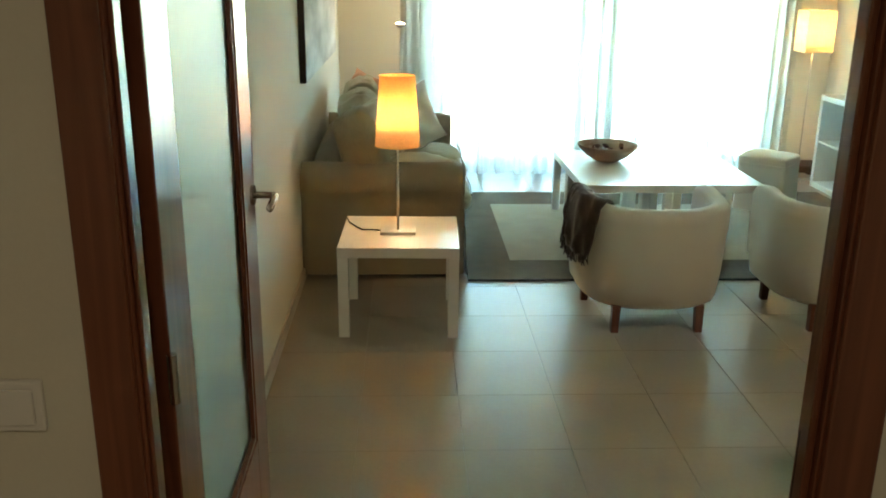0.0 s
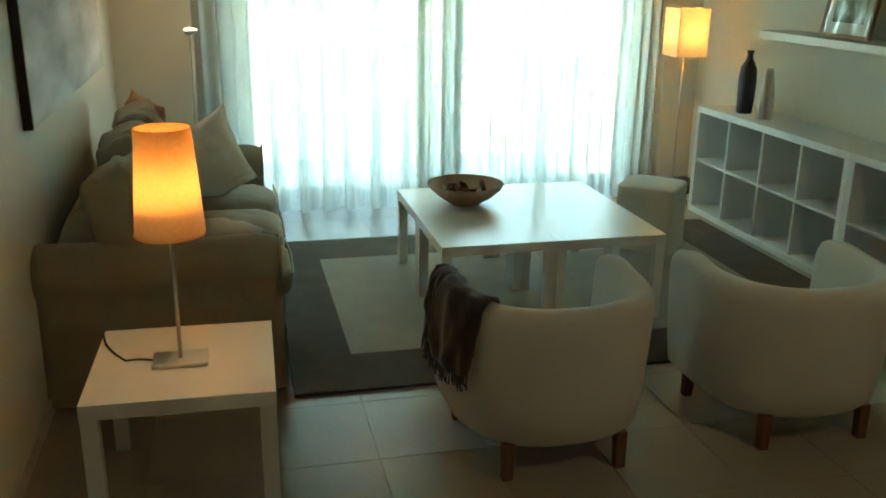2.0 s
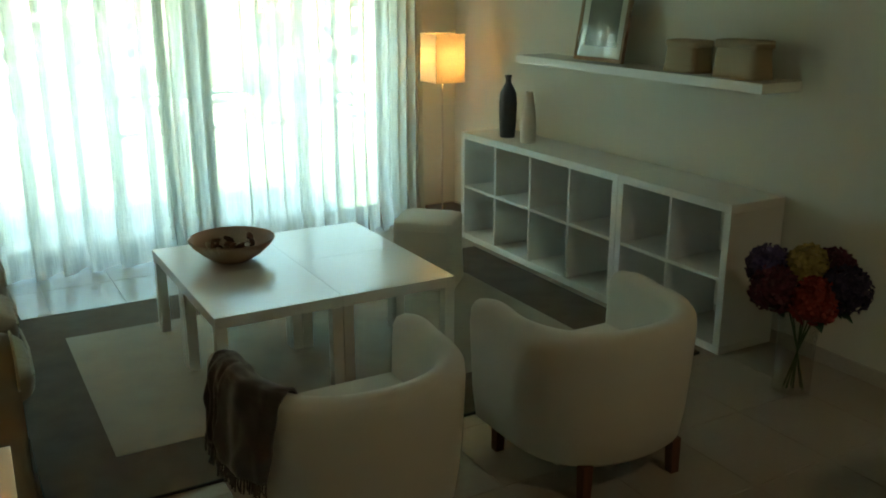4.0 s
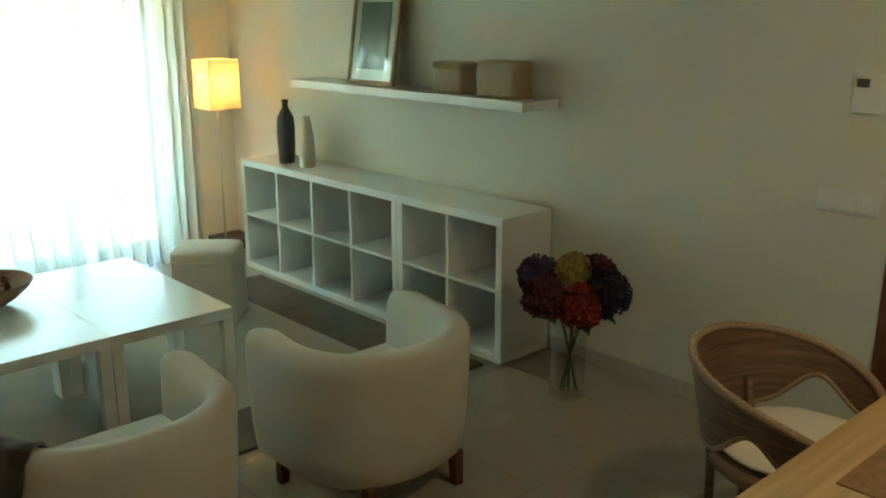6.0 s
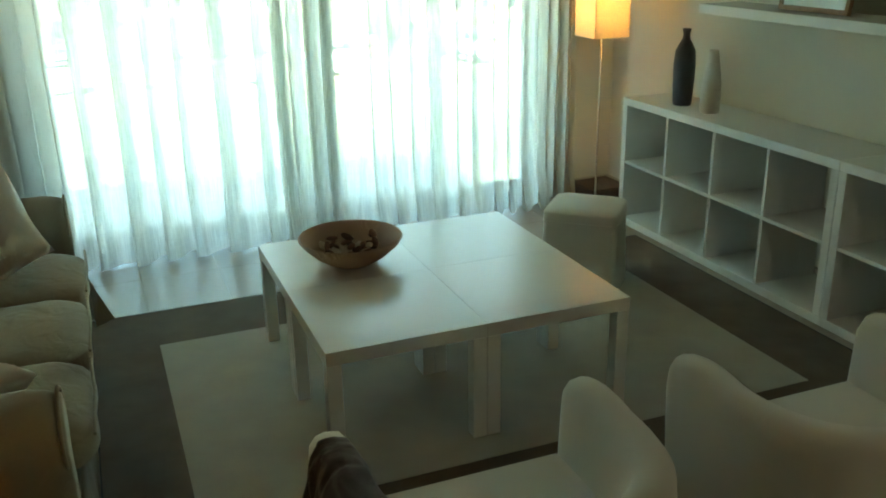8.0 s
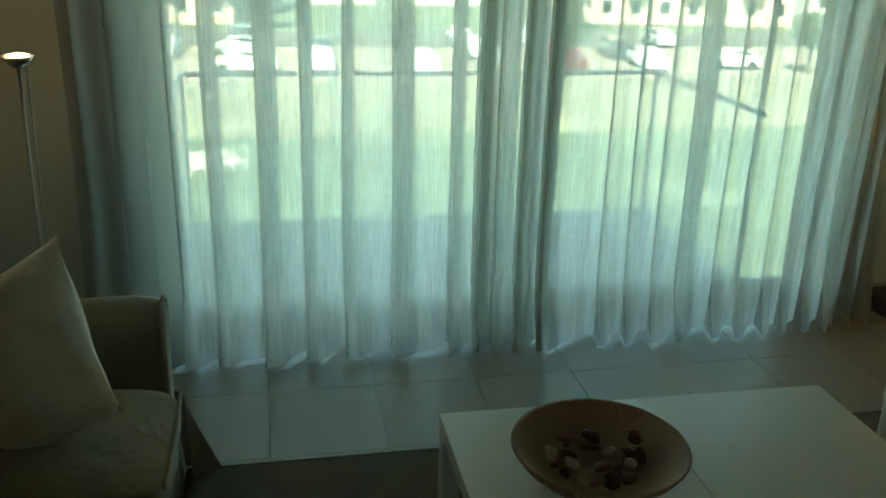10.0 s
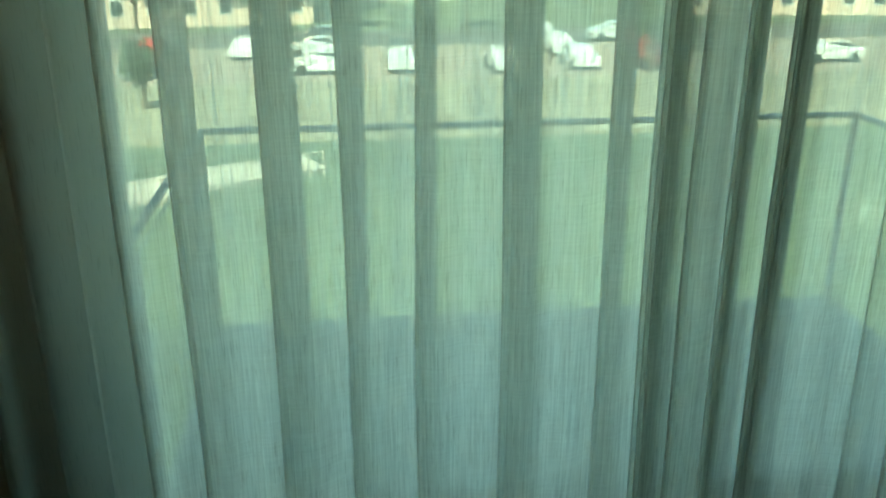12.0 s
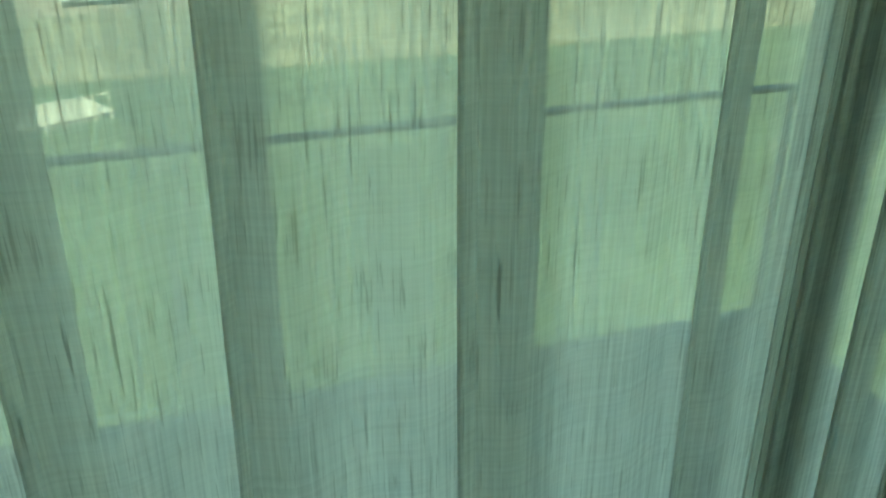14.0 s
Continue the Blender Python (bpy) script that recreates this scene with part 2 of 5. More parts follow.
RATTAN = wood_material("rattan_weave", (0.12, 0.070, 0.042), (0.24, 0.150, 0.095), rough=0.5, flat=True, scale=1.4)
RATTANRIM = weave_material("wrapped_rattan", (0.28, 0.19, 0.12), (0.52, 0.40, 0.27), scale=60)
BASKET = weave_material("palm_leaf_weave", (0.36, 0.27, 0.165), (0.56, 0.44, 0.28), scale=75)
DARKBASKET = weave_material("dark_wicker", (0.045, 0.028, 0.018), (0.12, 0.075, 0.045), scale=40)
FROST = glass_material("frosted_glass", 0.42, (0.86, 0.95, 0.90))
CLEAR = glass_material("clear_glass", 0.0, (0.97, 1.0, 0.98))
TINTED = glass_material("green_tinted_glass", 0.0, (0.82, 1.0, 0.90))
PLASTICWHITE = material("switch_plastic", (0.72, 0.72, 0.69), rough=0.35, grain=20, amount=0.01, bump=0.0)
GREY = material("grey_display", (0.12, 0.13, 0.12), rough=0.3)
ALU = material("anodised_frame", (0.24, 0.245, 0.24), rough=0.4, metal=0.6, grain=60, amount=0.05)
VOILE = sheer_material()
# bunched voile, hardly open; its dark through colour holds the shade at the left
SHADEDVOILE = sheer_material("shaded_gathered_voile", 0.03, 0.0, (0.43, 0.45, 0.41))
# the same bunched voile, lightened and warmed to carry the floor lamp's light
LAMPLITVOILE = sheer_material("lamplit_side_voile", 0.05, 0.0, (0.64, 0.63, 0.56))
SHUTTER = material("shutter_slat", (0.42, 0.36, 0.27), rough=0.5, grain=30, amount=0.05)
CONCRETE = material("terrace_tile", (0.37, 0.35, 0.30), rough=0.6, grain=30, amount=0.08, blotch=1.5)
RENDER = material("outside_render", (0.66, 0.64, 0.60), rough=0.9, grain=60, amount=0.06)
THINGLASS = thin_glass_material("thin_vase_glass")
BULB = glow_material("warm_bulb", (1.0, 0.62, 0.28), 3.0)
TABLESHADE = shade_material("amber_lamp_cloth", (0.72, 0.44, 0.20), 0.26, False)
BANDSHADE = shade_material("lower_lamp_cloth", (0.66, 0.42, 0.24), 0.10, False)
PAPERSHADE = shade_material("rice_paper", (0.88, 0.72, 0.46), 0.26, True)


# ---- mesh tools ----
def part(name, bm, mat, parent=None, label="", smooth=False, mods=()):
    """Links a bmesh as one mesh object under a thing or a part."""
    me = bpy.data.meshes.new(name)
    bm.normal_update()
    bm.to_mesh(me)
    bm.free()
    me.materials.append(mat)
    if smooth:
        me.polygons.foreach_set("use_smooth", [True] * len(me.polygons))
    ob = new(name, me)
    ob.parent = parent
    if label:
        ob["label"] = label
    return ob


def thing(name, x, y, z, turn=0, label="", category="", group=""):
    """An empty at the base of a thing."""
    ob = new(name)
    ob.matrix_basis = pose(x, y, z, 0, 0, turn)
    ob.empty_display_size = 0.1
    return tagged(ob, label, category, group)


def add_box(bm, x0, x1, y0, y1, z0, z1, bevel=0.0, seg=2):
    """Adds a box with worn edges to a bmesh."""
    vs = [bm.verts.new((x, y, z)) for z in (z0, z1) for y in (y0, y1) for x in (x0, x1)]
    fs = [bm.faces.new([vs[i] for i in f]) for f in ((0, 2, 3, 1), (4, 5, 7, 6), (0, 1, 5, 4), (2, 6, 7, 3), (0, 4, 6, 2), (1, 3, 7, 5))]
    if bevel:
        es = list({e for f in fs for e in f.edges})
        bmesh.ops.bevel(bm, geom=es, offset=bevel, segments=seg, affect="EDGES", profile=0.5)
    return bm


def box(x0, x1, y0, y1, z0, z1, bevel=0.0, seg=2):
    return add_box(bmesh.new(), x0, x1, y0, y1, z0, z1, bevel, seg)


def grid_mesh(rows, close_u=False, close_v=False, bm=None):
    """A surface through rows of points (each row as long)."""
    bm = bm or bmesh.new()
    vs = [[bm.verts.new(p) for p in r] for r in rows]
    nr, nc = len(vs), len(vs[0])
    for i in range(nr if close_v else nr - 1):
        for j in range(nc if close_u else nc - 1):
            bm.faces.new((vs[i][j], vs[i][(j + 1) % nc], vs[(i + 1) % nr][(j + 1) % nc], vs[(i + 1) % nr][j]))
    return bm


def lathe(profile, seg=32, bm=None, cx=0.0, cy=0.0):
    """Turns (radius, height) pairs round the z axis."""
    rows = [[(cx + r * math.cos(2 * math.pi * k / seg), cy + r * math.sin(2 * math.pi * k / seg), z) for k in range(seg)] for r, z in profile]
    return grid_mesh(rows, close_u=True, bm=bm)


def tube(points, r, seg=10, bm=None, caps=True):
    """A round bar through points; r a number or one for each."""
    bm = bm or bmesh.new()
    pts = [Vector(p) for p in points]
    rr = r if isinstance(r, (list, tuple)) else [r] * len(pts)
    rings, side = [], None
    for i, p in enumerate(pts):
        d = (pts[min(i + 1, len(pts) - 1)] - pts[max(i - 1, 0)]).normalized()
        if side is None:
            side = d.orthogonal().normalized()
        side = (side - d * side.dot(d)).normalized()
        up = d.cross(side)
        rings.append([bm.verts.new(p + (side * math.cos(a) + up * math.sin(a)) * rr[i]) for a in (2 * math.pi * k / seg for k in range(seg))])
    for a, b in zip(rings, rings[1:]):
        for k in range(seg):
            bm.faces.new((a[k], a[(k + 1) % seg], b[(k + 1) % seg], b[k]))
    if caps:
        bm.faces.new(rings[0][::-1]), bm.faces.new(rings[-1])
    return bm


def cushion(w, d, h, cx=0, cy=0, cz=0, power=4.0, puff=0.25, rough=0.006, seedv=0.0, n=22, m=14, matrix=None):
    """A stuffed cushion: soft box with crowned faces, small wrinkles and dents."""
    rows = []
    for i in range(m + 1):
        v = -math.pi / 2 + math.pi * i / m
        row = []
        for j in range(n * 2):
            u = 2 * math.pi * j / (n * 2)
            def sp(c, e):
                return math.copysign(abs(c) ** e, c)
            e = 2.0 / power
            x, y, z = sp(math.cos(v), e * 0.9) * sp(math.cos(u), e), sp(math.cos(v), e * 0.9) * sp(math.sin(u), e), sp(math.sin(v), e * 1.2)
            r2 = min(1.0, x * x * x * x + y * y * y * y)
            z *= 1 - puff * r2
            p = Vector((x * w / 2, y * d / 2, z * h / 2))
            q = noise.noise_vector(p * 9 + Vector((seedv, seedv * 2, 0))) * rough + noise.noise_vector(p * 28 + Vector((seedv, 0, 3))) * rough * 0.35
            p = p + q
            row.append(tuple((matrix @ p if matrix else p) + Vector((cx, cy, cz))))
        rows.append(row)
    bm = grid_mesh(rows, close_u=True)
    bmesh.ops.remove_doubles(bm, verts=bm.verts, dist=0.0005)
    return bm


# ---- walls, floor, ceiling ----
def wall(name, x0, x1, y0, y1, z0, z1, holes=(), along="x", mat=PLASTER, label=""):
    """A wall with thickness, made of blocks round its rectangular openings (start, end, bottom, top)."""
    bm = bmesh.new()
    lo, hi = (x0, x1) if along == "x" else (y0, y1)
    def block(a, b, c, d):
        if b - a > 1e-4 and d - c > 1e-4:
            if along == "x":
                add_box(bm, a, b, y0, y1, c, d)
            else:
                add_box(bm, x0, x1, a, b, c, d)
    at = lo
    for a, b, c, d in sorted(holes):
        block(at, a, z0, z1), block(a, b, z0, c), block(a, b, d, z1)
        at = b
    block(at, hi, z0, z1)
    return tagged(part(name, bm, mat), label or "smooth wall painted warm white", "wall", kind="structure")


wall("wall_west", XL - 0.2, XL, YD1, YW, -0.05, ZC, along="y")
wall("wall_east", XR, XR + 0.2, YD1, YW, -0.05, ZC, along="y")
# the 0.9 m above the ceiling is unseen, added to keep sun off the balcony
wall("wall_north", XL - 0.2, XR + 0.2, YW, YO, -0.05, ZC + 0.9, holes=[(WX0, WX1, -0.05, WZ)])
wall("wall_south", -0.9, XR + 0.2, YD0, YD1, -0.05, ZC, holes=[(DX0 - 0.02, DX1 + 0.02, -0.05, DZ + 0.02)])
wall("hall_wall_west", -1.1, -0.9, -2.4, YD0, -0.05, ZC, along="y", label="plain hallway wall painted warm white")
wall("hall_wall_east", 2.0, 2.2, -2.4, YD0, -0.05, ZC, along="y", label="plain hallway wall painted warm white")
wall("hall_wall_south", -1.1, 2.2, -2.6, -2.4, -0.05, ZC, label="plain hallway wall painted warm white")
tagged(part("ceiling", box(-1.1, XR + 0.2, -2.6, YW, ZC, ZC + 0.2), CEILING), "flat ceiling painted white", "ceiling", kind="structure")
floor = tagged(part("floor", box(-1.1, XR + 0.2, -2.6, YW + 0.05, -0.2, -0.006), GROUT), "floor of square beige stone tiles with dark joints", "floor", kind="structure")
for name, x0, x1, y0, y1 in (("baseboard", XL, XL + 0.012, YD1, YW), ("baseboard", XR - 0.012, XR, YD1, YW), ("baseboard", XL + 0.012, WX0, YW - 0.012, YW),
                             ("baseboard", WX1, XR - 0.012, YW - 0.012, YW), ("baseboard", DX1 + 0.1, XR - 0.012, YD1, YD1 + 0.012)):
    tagged(part(name, box(x0, x1, y0, y1, 0.0, 0.07, 0.002, 1), SKIRTING), "low beige tile skirting along the wall", "baseboard", kind="structure")

# ---- door ----
def build_door():
    d = tagged(new("door_1"), "red-brown wooden door with a tall frosted glass panel, standing open against the wall", "door", kind="structure")
    hinge, free = Vector((0.236, 0.755)), Vector((0.236, 1.655))
    turn = math.degrees(math.atan2(free.y - hinge.y, free.x - hinge.x))
    d.matrix_basis = pose(hinge.x, hinge.y, 0, 0, 0, turn)
    L, T, H = (free - hinge).length, 0.02, 1.99
    st, z0 = 0.155, 0.44
    for nm, b in (("hinge_stile", box(0, st, -T, T, 0.012, H, 0.003)), ("lock_stile", box(L - st, L, -T, T, 0.012, H, 0.003)),
                  ("bottom_rail", box(st, L - st, -T, T, 0.012, z0, 0.003)), ("top_rail", box(st, L - st, -T, T, H - 0.12, H, 0.003))):
        part(nm, b, DOORWOOD, d)
    part("glass_panel", box(st - 0.004, L - st + 0.004, -0.004, 0.004, z0 - 0.004, H - 0.116), FROST, d, "pale green frosted glass pane")
    bm = bmesh.new()
    for s in (-1, 1):
        for a, b, c, e in ((st, st + 0.014, z0, H - 0.12), (L - st - 0.014, L - st, z0, H - 0.12)):
            add_box(bm, a, b, s * 0.005, s * 0.016, c, e)
        add_box(bm, st + 0.014, L - st - 0.014, s * 0.005, s * 0.016, z0, z0 + 0.014)
    part("glazing_bead", bm, DOORWOOD, d)
    for s in (-1, 1):
        h = part("door_handle", tube([(L - 0.05, s * T, 1.09), (L - 0.05, s * (T + 0.052), 1.09), (L - 0.062, s * (T + 0.062), 1.09), (L - 0.17, s * (T + 0.064), 1.085)], 0.0095, 12), CHROME, d, "satin nickel lever handle", smooth=True)
        part("handle_rose", lathe([(0.0, 0), (0.026, 0), (0.026, 0.008), (0.0, 0.009)], 24), CHROME, h, smooth=False).matrix_basis = pose(L - 0.05, s * T, 1.09, -90 * s, 0, 0)
    for z in (0.26, 0.98, 1.72):
        part("hinge", tube([(-0.008, -T - 0.004, z - 0.045), (-0.008, -T - 0.004, z + 0.045)], 0.009, 10), CHROME, d, "steel door hinge")
    bm = bmesh.new()
    y0, y1 = YD0 - 0.014, YD1 + 0.012
    for x0, x1, s in ((DX0 - 0.02, DX0 + 0.004, -1), (DX1 - 0.004, DX1 + 0.02, 1)):
        add_box(bm, x0, x1, YD0, YD1, 0, DZ, 0.002, 1)
    add_box(bm, DX0 - 0.02, DX1 + 0.02, YD0, YD1, DZ - 0.004, DZ + 0.02, 0.002, 1)
    for y in ((y0, YD0), (YD1, y1)):
        add_box(bm, DX0 - 0.07, DX0 + 0.0, y[0], y[1], 0, DZ, 0.004, 2)
        add_box(bm, DX1 + 0.0, DX1 + 0.09, y[0], y[1], 0, DZ, 0.004, 2)
        add_box(bm, DX0 - 0.07, DX1 + 0.09, y[0], y[1], DZ, DZ + 0.09, 0.004, 2)
    for x0, x1 in ((DX0 + 0.004, DX0 + 0.012), (DX1 - 0.018, DX1 - 0.004)):
        add_box(bm, x0, x1, YD0 + 0.015, YD0 + 0.045, 0, DZ - 0.004, 0.002, 1)
    tagged(part("door_frame", bm, DOORWOOD), "red-brown wooden frame round the living room doorway", "door frame", kind="structure")
    tagged(part("strike_plate", box(DX1 - 0.006, DX1 - 0.001, YD0 + 0.052, YD0 + 0.074, 0.72, 0.9, 0.002, 1), BLACK), "dark metal strike plate on the door frame", "strike plate", kind="structure")


build_door()


def wall_plate(name, x, y, z, turn, w, h, label, category, bits):
    """A plate on a wall; turned so that its face looks along local -y."""
    t = thing(name, x, y, z, turn, label, category)
    part("plate", box(-w / 2, w / 2, -0.012, 0, -h / 2, h / 2, 0.003), PLASTICWHITE, t)
    for nm, x0, x1, z0, z1, mat in bits:
        part(nm, box(x0, x1, -0.018, -0.0125, z0, z1, 0.0015, 1), mat, t)
    return t


wall_plate("light_switch", XR, 2.53, 1.0, -90, 0.24, 0.085, "white triple light switch on the wall", "light switch",
           [("rocker", -0.105, -0.037, -0.03, 0.03, PLASTICWHITE), ("rocker", -0.034, 0.034, -0.03, 0.03, PLASTICWHITE), ("rocker", 0.037, 0.105, -0.03, 0.03, PLASTICWHITE)])
wall_plate("thermostat", XR, 2.50, 1.41, -90, 0.12, 0.15, "small white room thermostat with a grey display", "thermostat",
           [("display", -0.045, 0.0, 0.018, 0.048, GREY)])
wall_plate("hall_switch", 0.055, YD0, 1.0, 180 - 180, 0.085, 0.085, "white light switch beside the doorway", "light switch",
           [("rocker", -0.03, 0.03, -0.03, 0.03, PLASTICWHITE)])

# ---- window, shutter, curtains ----
def build_window():
    w = tagged(new("window_1"), "wide sliding balcony window with grey metal frames", "window", kind="structure")
    mid, y = 2.38, YW + 0.05
    bm = bmesh.new()
    for x0, x1, z0, z1 in ((WX0, WX0 + 0.05, -0.01, WZ), (WX1 - 0.05, WX1, -0.01, WZ), (WX0 + 0.05, WX1 - 0.05, -0.01, 0.03), (WX0 + 0.05, WX1 - 0.05, WZ - 0.05, WZ)):
        add_box(bm, x0, x1, y - 0.045, y + 0.045, z0, z1, 0.002, 1)
    part("window_frame", bm, ALU, w)
    for x0, x1, yy in ((WX0 + 0.05, mid + 0.035, y - 0.022), (mid - 0.035, WX1 - 0.05, y + 0.022)):
        bm = bmesh.new()
        for a, b, c, d in ((x0, x0 + 0.06, 0.03, WZ - 0.05), (x1 - 0.06, x1, 0.03, WZ - 0.05), (x0 + 0.06, x1 - 0.06, 0.03, 0.10), (x0 + 0.06, x1 - 0.06, WZ - 0.11, WZ - 0.05)):
            add_box(bm, a, b, yy - 0.016, yy + 0.016, c, d, 0.002, 1)
        sash = part("sash", bm, ALU, w)
        pane = part("pane", box(x0 + 0.05, x1 - 0.05, yy - 0.003, yy + 0.003, 0.09, WZ - 0.1), TINTED, sash)
        pane.visible_shadow = False
    s = thing("roller_shutter", (WX0 + WX1) / 2, YO - 0.05, 0, 0, "beige roller shutter lowered a little over the window", "roller shutter")
    for k in range(6):
        z = 1.82 + k * 0.045
        part("slat", box(-(WX1 - WX0) / 2 + 0.01, (WX1 - WX0) / 2 - 0.01, -0.006, 0.006, z, z + 0.042, 0.003, 1), SHUTTER, s)


build_window()


def folded_curtain(x0, x1, bands, label, y=6.85, z0=0.006, z1=2.40, amp=0.026, seedv=0.0, puddle=0.010, mat=None):
    """A hanging sheer; each band (left edge, right edge, pleats) is cloth laid back over itself."""
    turns = [(x0, 0.0)]
    for a, b, n in bands:
        for k in range(n):
            inset = (b - a) * 0.16 * (k % 3) if n > 1 else 0.0
            turns += [(b - inset * 0.7, 1.0), (a + inset, -1.0)]
    turns.append((x1, 0.0))
    cols, run = [], [0.0]
    for k in range(len(turns) - 1):
        (a, ya), (b, yb) = turns[k], turns[k + 1]
        n = max(7, int(abs(b - a) / 0.012))
        for j in range(n + (k == len(turns) - 2)):
            u = j / n
            e = 0.5 - 0.5 * math.cos(math.pi * u)
            w = 0.45 * u + 0.55 * e
            ripple = 0.008 * math.sin(2 * math.pi * u * max(1, round(abs(b - a) / 0.09))) if abs(b - a) > 0.12 else 0.0
            cols.append((a + (b - a) * w, ya + (yb - ya) * e, ripple, k))
    for p, q in zip(cols, cols[1:]):
        run.append(run[-1] + math.hypot(q[0] - p[0], (q[1] - p[1]) * amp))
    bm = bmesh.new()
    uv = bm.loops.layers.uv.new("UVMap")
    rows, grid = 34, []
    for i in range(rows + 1):
        h = i / rows
        z = z0 + (z1 - z0) * h
        flare = (max(0.0, 0.12 - h) / 0.12) ** 1.4
        row = []
        for x, f, rp, k in cols:
            sway = noise.noise(Vector((x * 5.0 + seedv, z * 0.9, 4.0 + seedv))) * 0.012
            pinch = noise.noise(Vector((round(x * 7) * 1.7, z * 0.6, seedv))) * 0.006 * f
            py = y + amp * f * (1 - 0.3 * h) + rp + 0.007 * math.sin(9 * x + 2 * h)
            zz = z + puddle * flare * (0.45 + 0.22 * f + 0.8 * noise.noise(Vector((x * 9, seedv, 2.0))))
            row.append(bm.verts.new((x + sway + pinch, py - 0.045 * flare * (0.75 - f + 0.7 * noise.noise(Vector((x * 6, seedv, 9.0)))), max(0.004, zz))))
        grid.append(row)
    for i in range(rows):
        for c in range(len(cols) - 1):
            f = bm.faces.new((grid[i][c], grid[i][c + 1], grid[i + 1][c + 1], grid[i + 1][c]))
            for lp, (cc, ii) in zip(f.loops, ((c, i), (c + 1, i), (c + 1, i + 1), (c, i + 1))):
                lp[uv].uv = (run[cc] + seedv, (z0 + (z1 - z0) * ii / rows))
    ob = part("curtain", bm, mat or VOILE, None, smooth=True)
    return tagged(ob, label, "curtain", "curtains at the window")


SHEER, SIDE = "white sheer floor-length curtain in soft folds", "white sheer curtain gathered at the side of the window"
folded_curtain(0.942, 2.16, [(0.942, 0.972, 1), (1.058, 1.115, 1), (1.244, 1.32, 1), (1.401, 1.456, 1), (1.556, 1.603, 1), (1.738, 1.824, 1), (1.965, 2.032, 1), (2.063, 2.14, 3)], SHEER, seedv=1.3)
folded_curtain(2.12, 3.70, [(2.14, 2.228, 1), (2.226, 2.295, 3), (2.323, 2.395, 4), (2.585, 2.622, 1), (2.70, 2.735, 1), (2.822, 2.86, 1), (2.93, 3.035, 1), (3.10, 3.135, 1), (3.20, 3.26, 1), (3.33, 3.37, 1), (3.42, 3.47, 1), (3.53, 3.565, 1), (3.62, 3.668, 1)], SHEER, y=6.835, seedv=5.1)
folded_curtain(0.60, 0.95, [(0.64, 0.66, 1), (0.76, 0.80, 1), (0.865, 0.885, 1)], SIDE, y=6.86, seedv=9.7, amp=0.040, mat=SHADEDVOILE)
folded_curtain(3.66, 3.93, [(3.70, 3.73, 1), (3.79, 3.82, 1), (3.87, 3.89, 1)], SIDE, y=6.90, seedv=14.2, amp=0.035, mat=LAMPLITVOILE)
tagged(part("curtain_track", box(0.5, 4.1, 6.80, 6.90, ZC - 0.025, ZC, 0.002, 1), PLASTICWHITE), "white curtain track on the ceiling", "curtain track")

# ---- rug ----
def build_rug():
    x0, x1, y0, y1, h = 1.0, 3.88, 4.035, 6.085, 0.012
    a, b, c, d = 1.265, 3.54, 4.375, 5.71
    r = thing("rug", (x0 + x1) / 2, (y0 + y1) / 2, 0, 0, "rectangular pale rug with a wide dark taupe border", "rug")
    ox, oy = -(x0 + x1) / 2, -(y0 + y1) / 2
    bm = bmesh.new()
    for q in ((x0, x1, y0, c), (x0, x1, d, y1), (x0, a, c, d), (b, x1, c, d)):
        add_box(bm, q[0] + ox, q[1] + ox, q[2] + oy, q[3] + oy, 0.001, h)
    part("border", bm, RUGDARK, r, "dark taupe woven border")
    part("field", box(a + ox, b + ox, c + oy, d + oy, 0.001, h + 0.001), RUGLIGHT, r, "pale beige woven field")
    bm = bmesh.new()
    for q in ((x0 - 0.006, x1 + 0.006, y0 - 0.006, y0), (x0 - 0.006, x1 + 0.006, y1, y1 + 0.006), (x0 - 0.006, x0, y0, y1), (x1, x1 + 0.006, y0, y1)):
        add_box(bm, q[0] + ox, q[1] + ox, q[2] + oy, q[3] + oy, 0.001, h + 0.001)
    part("binding", bm, BLACK, r, "narrow black edge binding")


build_rug()

# ---- tables ----
def side_table(x, y, turn, s, h, label, group=""):
    t = thing("side_table", x, y, 0, turn, label, "table", group)
    part("tabletop", box(-s / 2, s / 2, -s / 2, s / 2, h - 0.048, h, 0.0012, 1), LACQUER, t)
    k = 0.05
    for sx in (-1, 1):
        for sy in (-1, 1):
            a, b = (s / 2 - k, s / 2 - 0.001) if sx > 0 else (-s / 2 + 0.001, -s / 2 + k)
            c, d = (s / 2 - k, s / 2 - 0.001) if sy > 0 else (-s / 2 + 0.001, -s / 2 + k)
            part("leg", box(a, b, c, d, 0, h - 0.048, 0.002, 1), LACQUER, t)
    return t


side_table(0.622, 3.515, -1.5, 0.56, 0.44, "square white lacquered side table beside the sofa")
first = side_table(1.975, 4.776, 0, 0.5499, 0.425, "square white lacquered table, one of four pushed together", "tables pushed together")
first.location.z = 0.013
for x, y in ((2.525, 4.776), (1.975, 5.326), (2.525, 5.326)):
    copy_thing(first, pose(x, y, 0.013))

